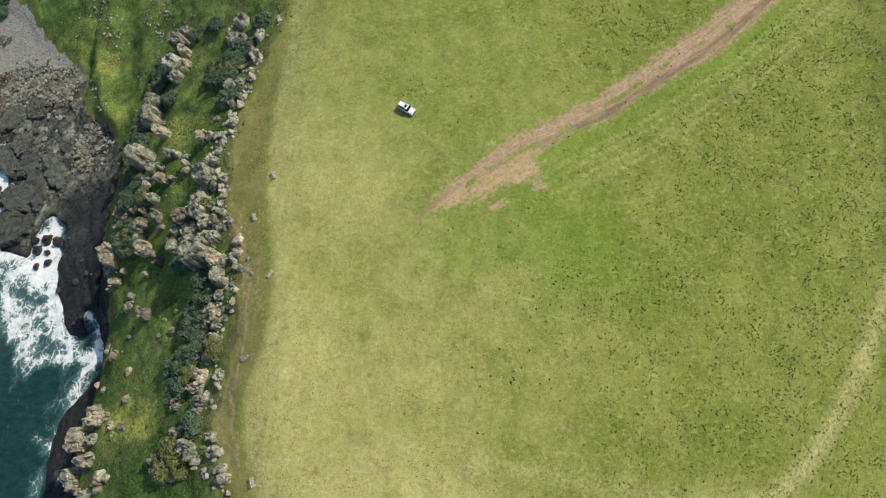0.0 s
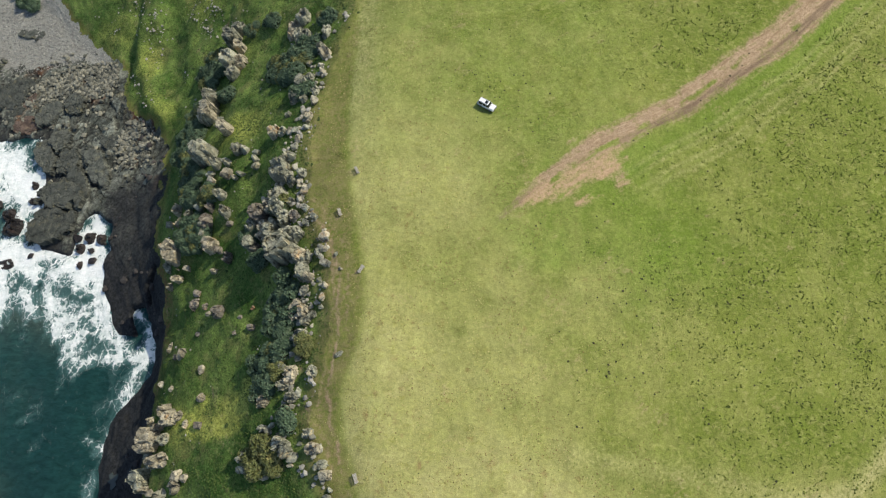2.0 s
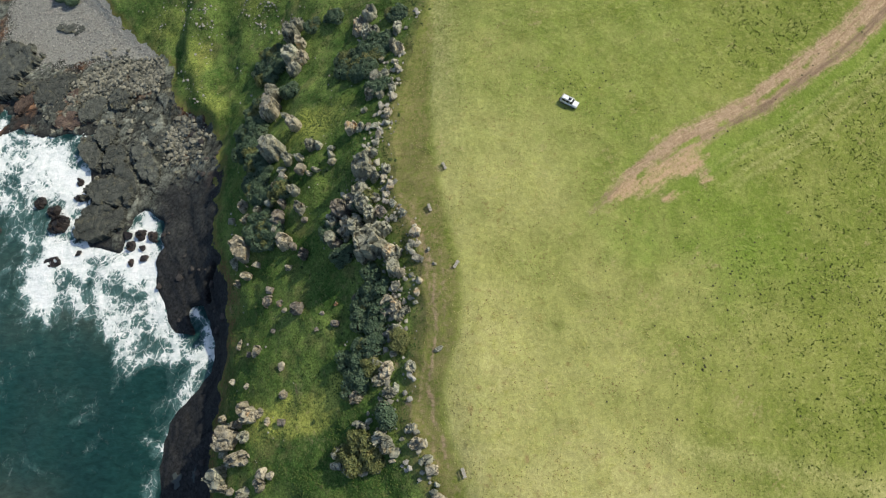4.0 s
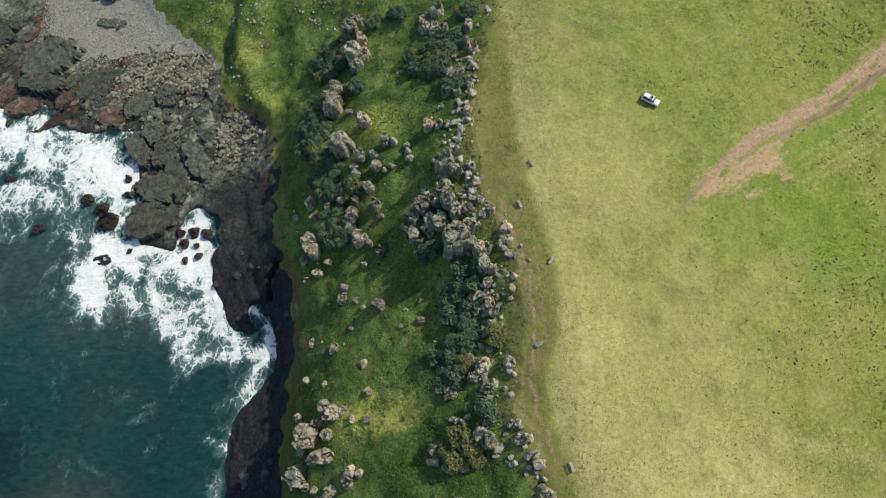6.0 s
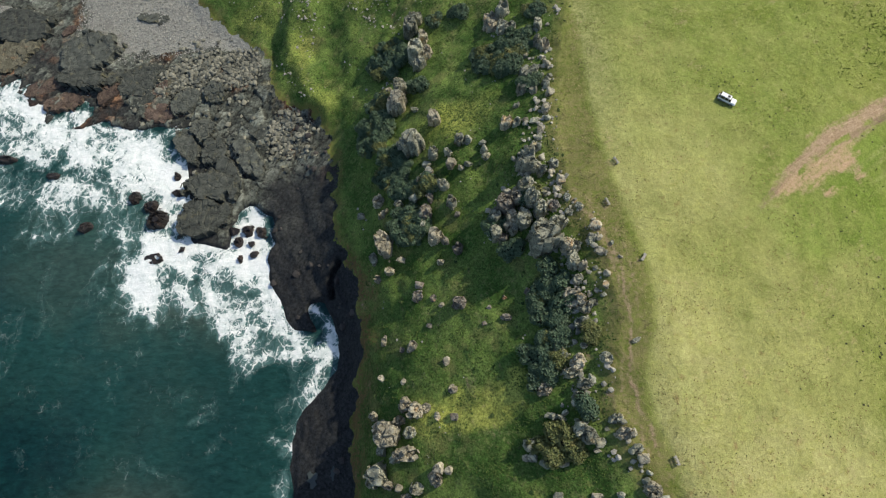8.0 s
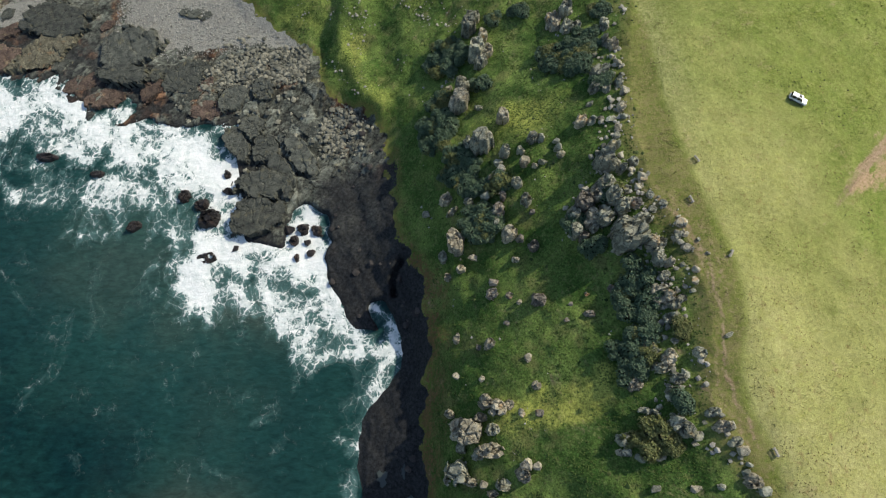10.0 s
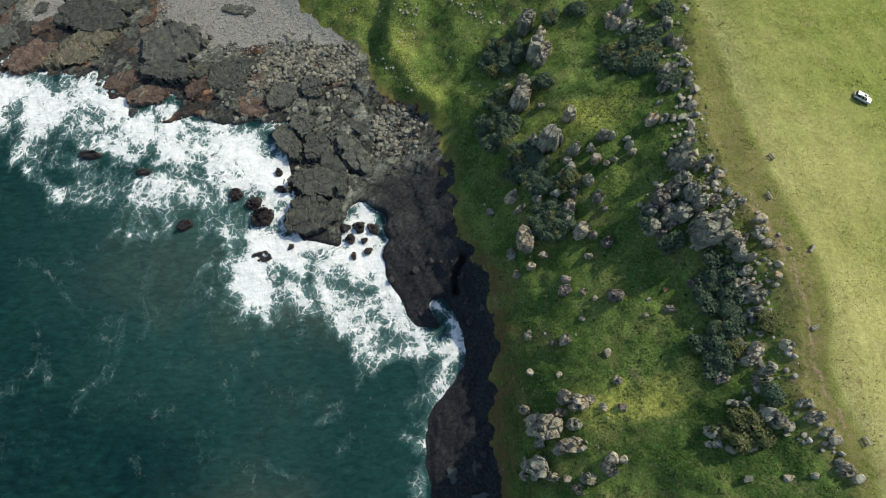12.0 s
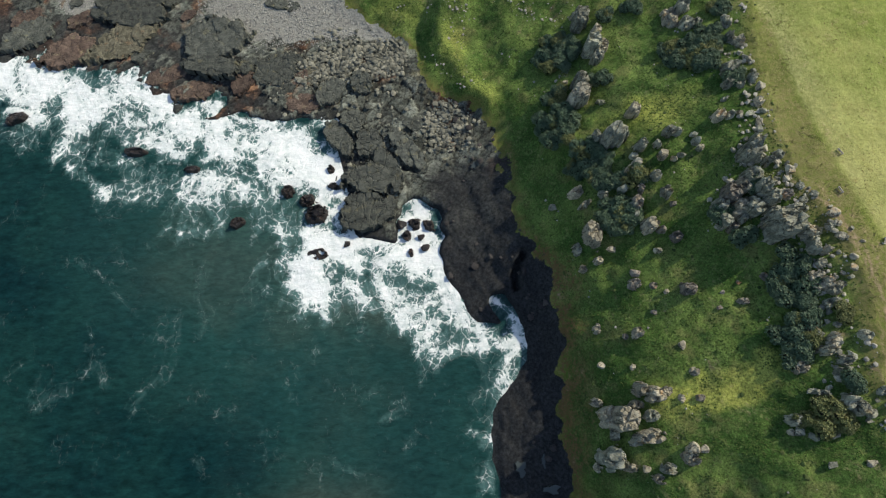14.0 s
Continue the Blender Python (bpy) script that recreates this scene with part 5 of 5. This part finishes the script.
small = 0.5 + 0.5 * smooth(14, 42, xs_ - np.interp(ys_, BAND_Y, BAND_X))
places = [(a, b, c + 0.04, r.uniform(0, 6.28), d * 1.2, d, d * 0.6) for a, b, c, d in zip(xs_, ys_, zs_, small * (0.12 + 0.27 * r.uniform(0, 1, len(xs_)) ** 1.5))]
joined("droppings", PEBBLES, places, DUNG, "dark cattle droppings dotted over the grass", "droppings")

# ---------------------------------------------------------------- benches and car


def part(name, bm, mat, parent, label=""):
    me = bpy.data.meshes.new(name)
    bm.to_mesh(me)
    bm.free()
    me.materials.append(mat)
    ob = new(name, me)
    ob.parent = parent
    if label:
        tagged(ob, label)
    return ob


def box(x0, x1, y0, y1, z0, z1, bevel=0.02, taper=None):
    bm = bmesh.new()
    bmesh.ops.create_cube(bm, size=1, matrix=Matrix.Translation(((x0 + x1) / 2, (y0 + y1) / 2, (z0 + z1) / 2)) @ Matrix.Diagonal((x1 - x0, y1 - y0, z1 - z0, 1)))
    if taper:
        for v in bm.verts:
            if v.co.z > (z0 + z1) / 2:
                v.co.x = (v.co.x - taper[2]) * taper[0] + taper[2]
                v.co.y *= taper[1]
    bmesh.ops.bevel(bm, geom=bm.edges[:], offset=bevel, segments=2, affect="EDGES")
    return bm


def plain(name, c, rough, spec=0.5, metal=0.0, wear=0.15):
    n = Nodes(name, rough, spec)
    n.bsdf.inputs["Metallic"].default_value = metal
    g = n.noise(6.0, 4, 0.6, None, 0.0, True)
    return n.done(n.mix(1.0, c, n.ramp(g, (0.3, 1 - wear), (0.7, 1 + wear)), "MULTIPLY"))


CONCRETE = plain("pale_concrete", (0.42, 0.41, 0.38), 0.9, 0.2, 0.0, 0.25)
PLANK = plain("bleached_wood", (0.40, 0.37, 0.32), 0.85, 0.2, 0.0, 0.3)


def bench(x, y, turn):
    root = new("bench")
    root.matrix_basis = pose(x, y, ground_at(x, y), 0, 0, turn) @ Matrix.Scale(0.85, 4)
    for sx_ in (-0.75, 0.75):
        part("leg", box(sx_ - 0.07, sx_ + 0.07, -0.28, 0.32, -0.15, 0.44), CONCRETE, root, "pale concrete bench support")
        part("back_post", box(sx_ - 0.06, sx_ + 0.06, 0.30, 0.40, -0.1, 0.92), CONCRETE, root, "pale concrete back post")
    for k in range(3):
        part("seat_plank", box(-1.0, 1.0, -0.30 + k * 0.20, -0.13 + k * 0.20, 0.44, 0.50), PLANK, root)
    for k in range(2):
        part("back_plank", box(-1.0, 1.0, 0.26, 0.30, 0.58 + k * 0.19, 0.74 + k * 0.19), PLANK, root)
    tagged(root, "weathered pale bench facing the sea on the meadow", "bench", "benches along the rim")


for x, y, turn in ((39.6, -0.3, 118), (36.8, -9.8, 112), (42.5, -22.2, 58), (44.1, -59.8, 110)):
    bench(x, y, turn)

WHITE = plain("white_car_paint", (0.80, 0.80, 0.79), 0.25, 0.5, 0.0, 0.03)
GLASS = plain("dark_car_glass", (0.012, 0.014, 0.016), 0.08, 0.6, 0.0, 0.05)
RUBBER = plain("tyre_rubber", (0.02, 0.02, 0.02), 0.85, 0.2)
STEEL = plain("grey_wheel_steel", (0.35, 0.35, 0.36), 0.35, 0.5, 0.8)
TRIM = plain("grey_plastic_trim", (0.09, 0.09, 0.095), 0.6, 0.3)
LAMP = plain("clear_headlamp", (0.75, 0.76, 0.78), 0.12, 0.6)
RED = plain("red_tail_lamp", (0.35, 0.02, 0.015), 0.2, 0.5)


def wheel(parent, x, y):
    side = 1 if y > 0 else -1
    bm = bmesh.new()
    m = pose(x, y, 0.37, 90, 0, 0)
    bmesh.ops.create_cone(bm, cap_ends=True, segments=24, radius1=0.37, radius2=0.37, depth=0.24, matrix=m)
    bmesh.ops.bevel(bm, geom=[e for e in bm.edges if len(e.link_faces) == 2 and e.calc_face_angle(0) > 1.0], offset=0.04, segments=2, affect="EDGES")
    w = part("wheel", bm, RUBBER, parent, "black tyre on a grey wheel")
    bm = bmesh.new()
    bmesh.ops.create_cone(bm, cap_ends=True, segments=20, radius1=0.22, radius2=0.20, depth=0.05, matrix=pose(x, y + side * 0.115, 0.37, 90 * -side, 0, 0))
    part("rim", bm, STEEL, w, "grey wheel rim")


def car(x, y, turn):
    """An estate car, 4.7 m long, front towards +x."""
    root = new("car")
    slope_x = (ground_at(x + math.cos(radians(turn)), y + math.sin(radians(turn))) - ground_at(x - math.cos(radians(turn)), y - math.sin(radians(turn)))) / 2
    slope_y = (ground_at(x - math.sin(radians(turn)), y + math.cos(radians(turn))) - ground_at(x + math.sin(radians(turn)), y - math.cos(radians(turn)))) / 2
    root.matrix_basis = pose(x, y, ground_at(x, y) - 0.03, 0, 0, turn) @ pose(0, 0, 0, math.degrees(math.atan(slope_y)), -math.degrees(math.atan(slope_x)), 0) @ Matrix.Scale(0.87, 4)
    part("body", box(-2.35, 2.30, -0.92, 0.92, 0.42, 1.02, 0.12), WHITE, root, "white painted body")
    part("bonnet", box(0.95, 2.22, -0.84, 0.84, 0.98, 1.14, 0.07, (0.94, 0.96, 0.9)), WHITE, root)
    part("cabin", box(-2.28, 1.12, -0.86, 0.86, 0.98, 1.74, 0.09, (0.80, 0.86, -0.85)), GLASS, root, "dark tinted windows all round the cabin")
    part("roof", box(-2.02, 0.62, -0.72, 0.72, 1.70, 1.80, 0.045), WHITE, root, "white roof")
    part("sunroof", box(-0.42, 0.34, -0.42, 0.42, 1.78, 1.815, 0.012), GLASS, root, "black glass sunroof")
    for sy_ in (-1, 1):
        for px_ in (-1.95, -0.75, 0.35):
            bm = box(px_ - 0.06, px_ + 0.06, -0.03, 0.03, 1.0, 1.74, 0.015)
            for v in bm.verts:
                v.co.y = sy_ * (0.875 - (v.co.z - 1.0) * 0.155)
                v.co.x += (v.co.z - 1.0) * (-0.30 if px_ > 0 else 0.05)
            bmesh.ops.solidify(bm, geom=bm.faces[:], thickness=0.01)
            part("pillar", bm, WHITE, root)
        part("roof_rail", box(-1.85, 0.35, sy_ * 0.62 - 0.03, sy_ * 0.62 + 0.03, 1.82, 1.87, 0.012), TRIM, root)
        part("mirror", box(0.72, 0.90, sy_ * 1.02 - 0.1, sy_ * 1.02 + 0.1, 1.06, 1.22, 0.04), WHITE, root)
        part("headlight", box(2.18, 2.33, sy_ * 0.68 - 0.18, sy_ * 0.68 + 0.18, 0.74, 0.92, 0.04), LAMP, root, "clear headlight")
        part("tail_light", box(-2.39, -2.30, sy_ * 0.80 - 0.08, sy_ * 0.80 + 0.08, 0.78, 1.05, 0.03), RED, root, "red tail light")
        part("sill", box(-1.1, 1.1, sy_ * 0.93 - 0.03, sy_ * 0.93 + 0.03, 0.38, 0.5, 0.02), TRIM, root)
        for px_ in (-1.42, 1.42):
            wheel(root, px_, sy_ * 0.84)
    part("front_bumper", box(2.2, 2.42, -0.88, 0.88, 0.38, 0.62, 0.06), TRIM, root)
    part("rear_bumper", box(-2.46, -2.25, -0.88, 0.88, 0.38, 0.62, 0.06), TRIM, root)
    part("grille", box(2.28, 2.335, -0.42, 0.42, 0.68, 0.86, 0.02), TRIM, root)
    tagged(root, "white estate car with dark windows parked on the meadow grass", "car")


car(66.4, 15.6, -32)
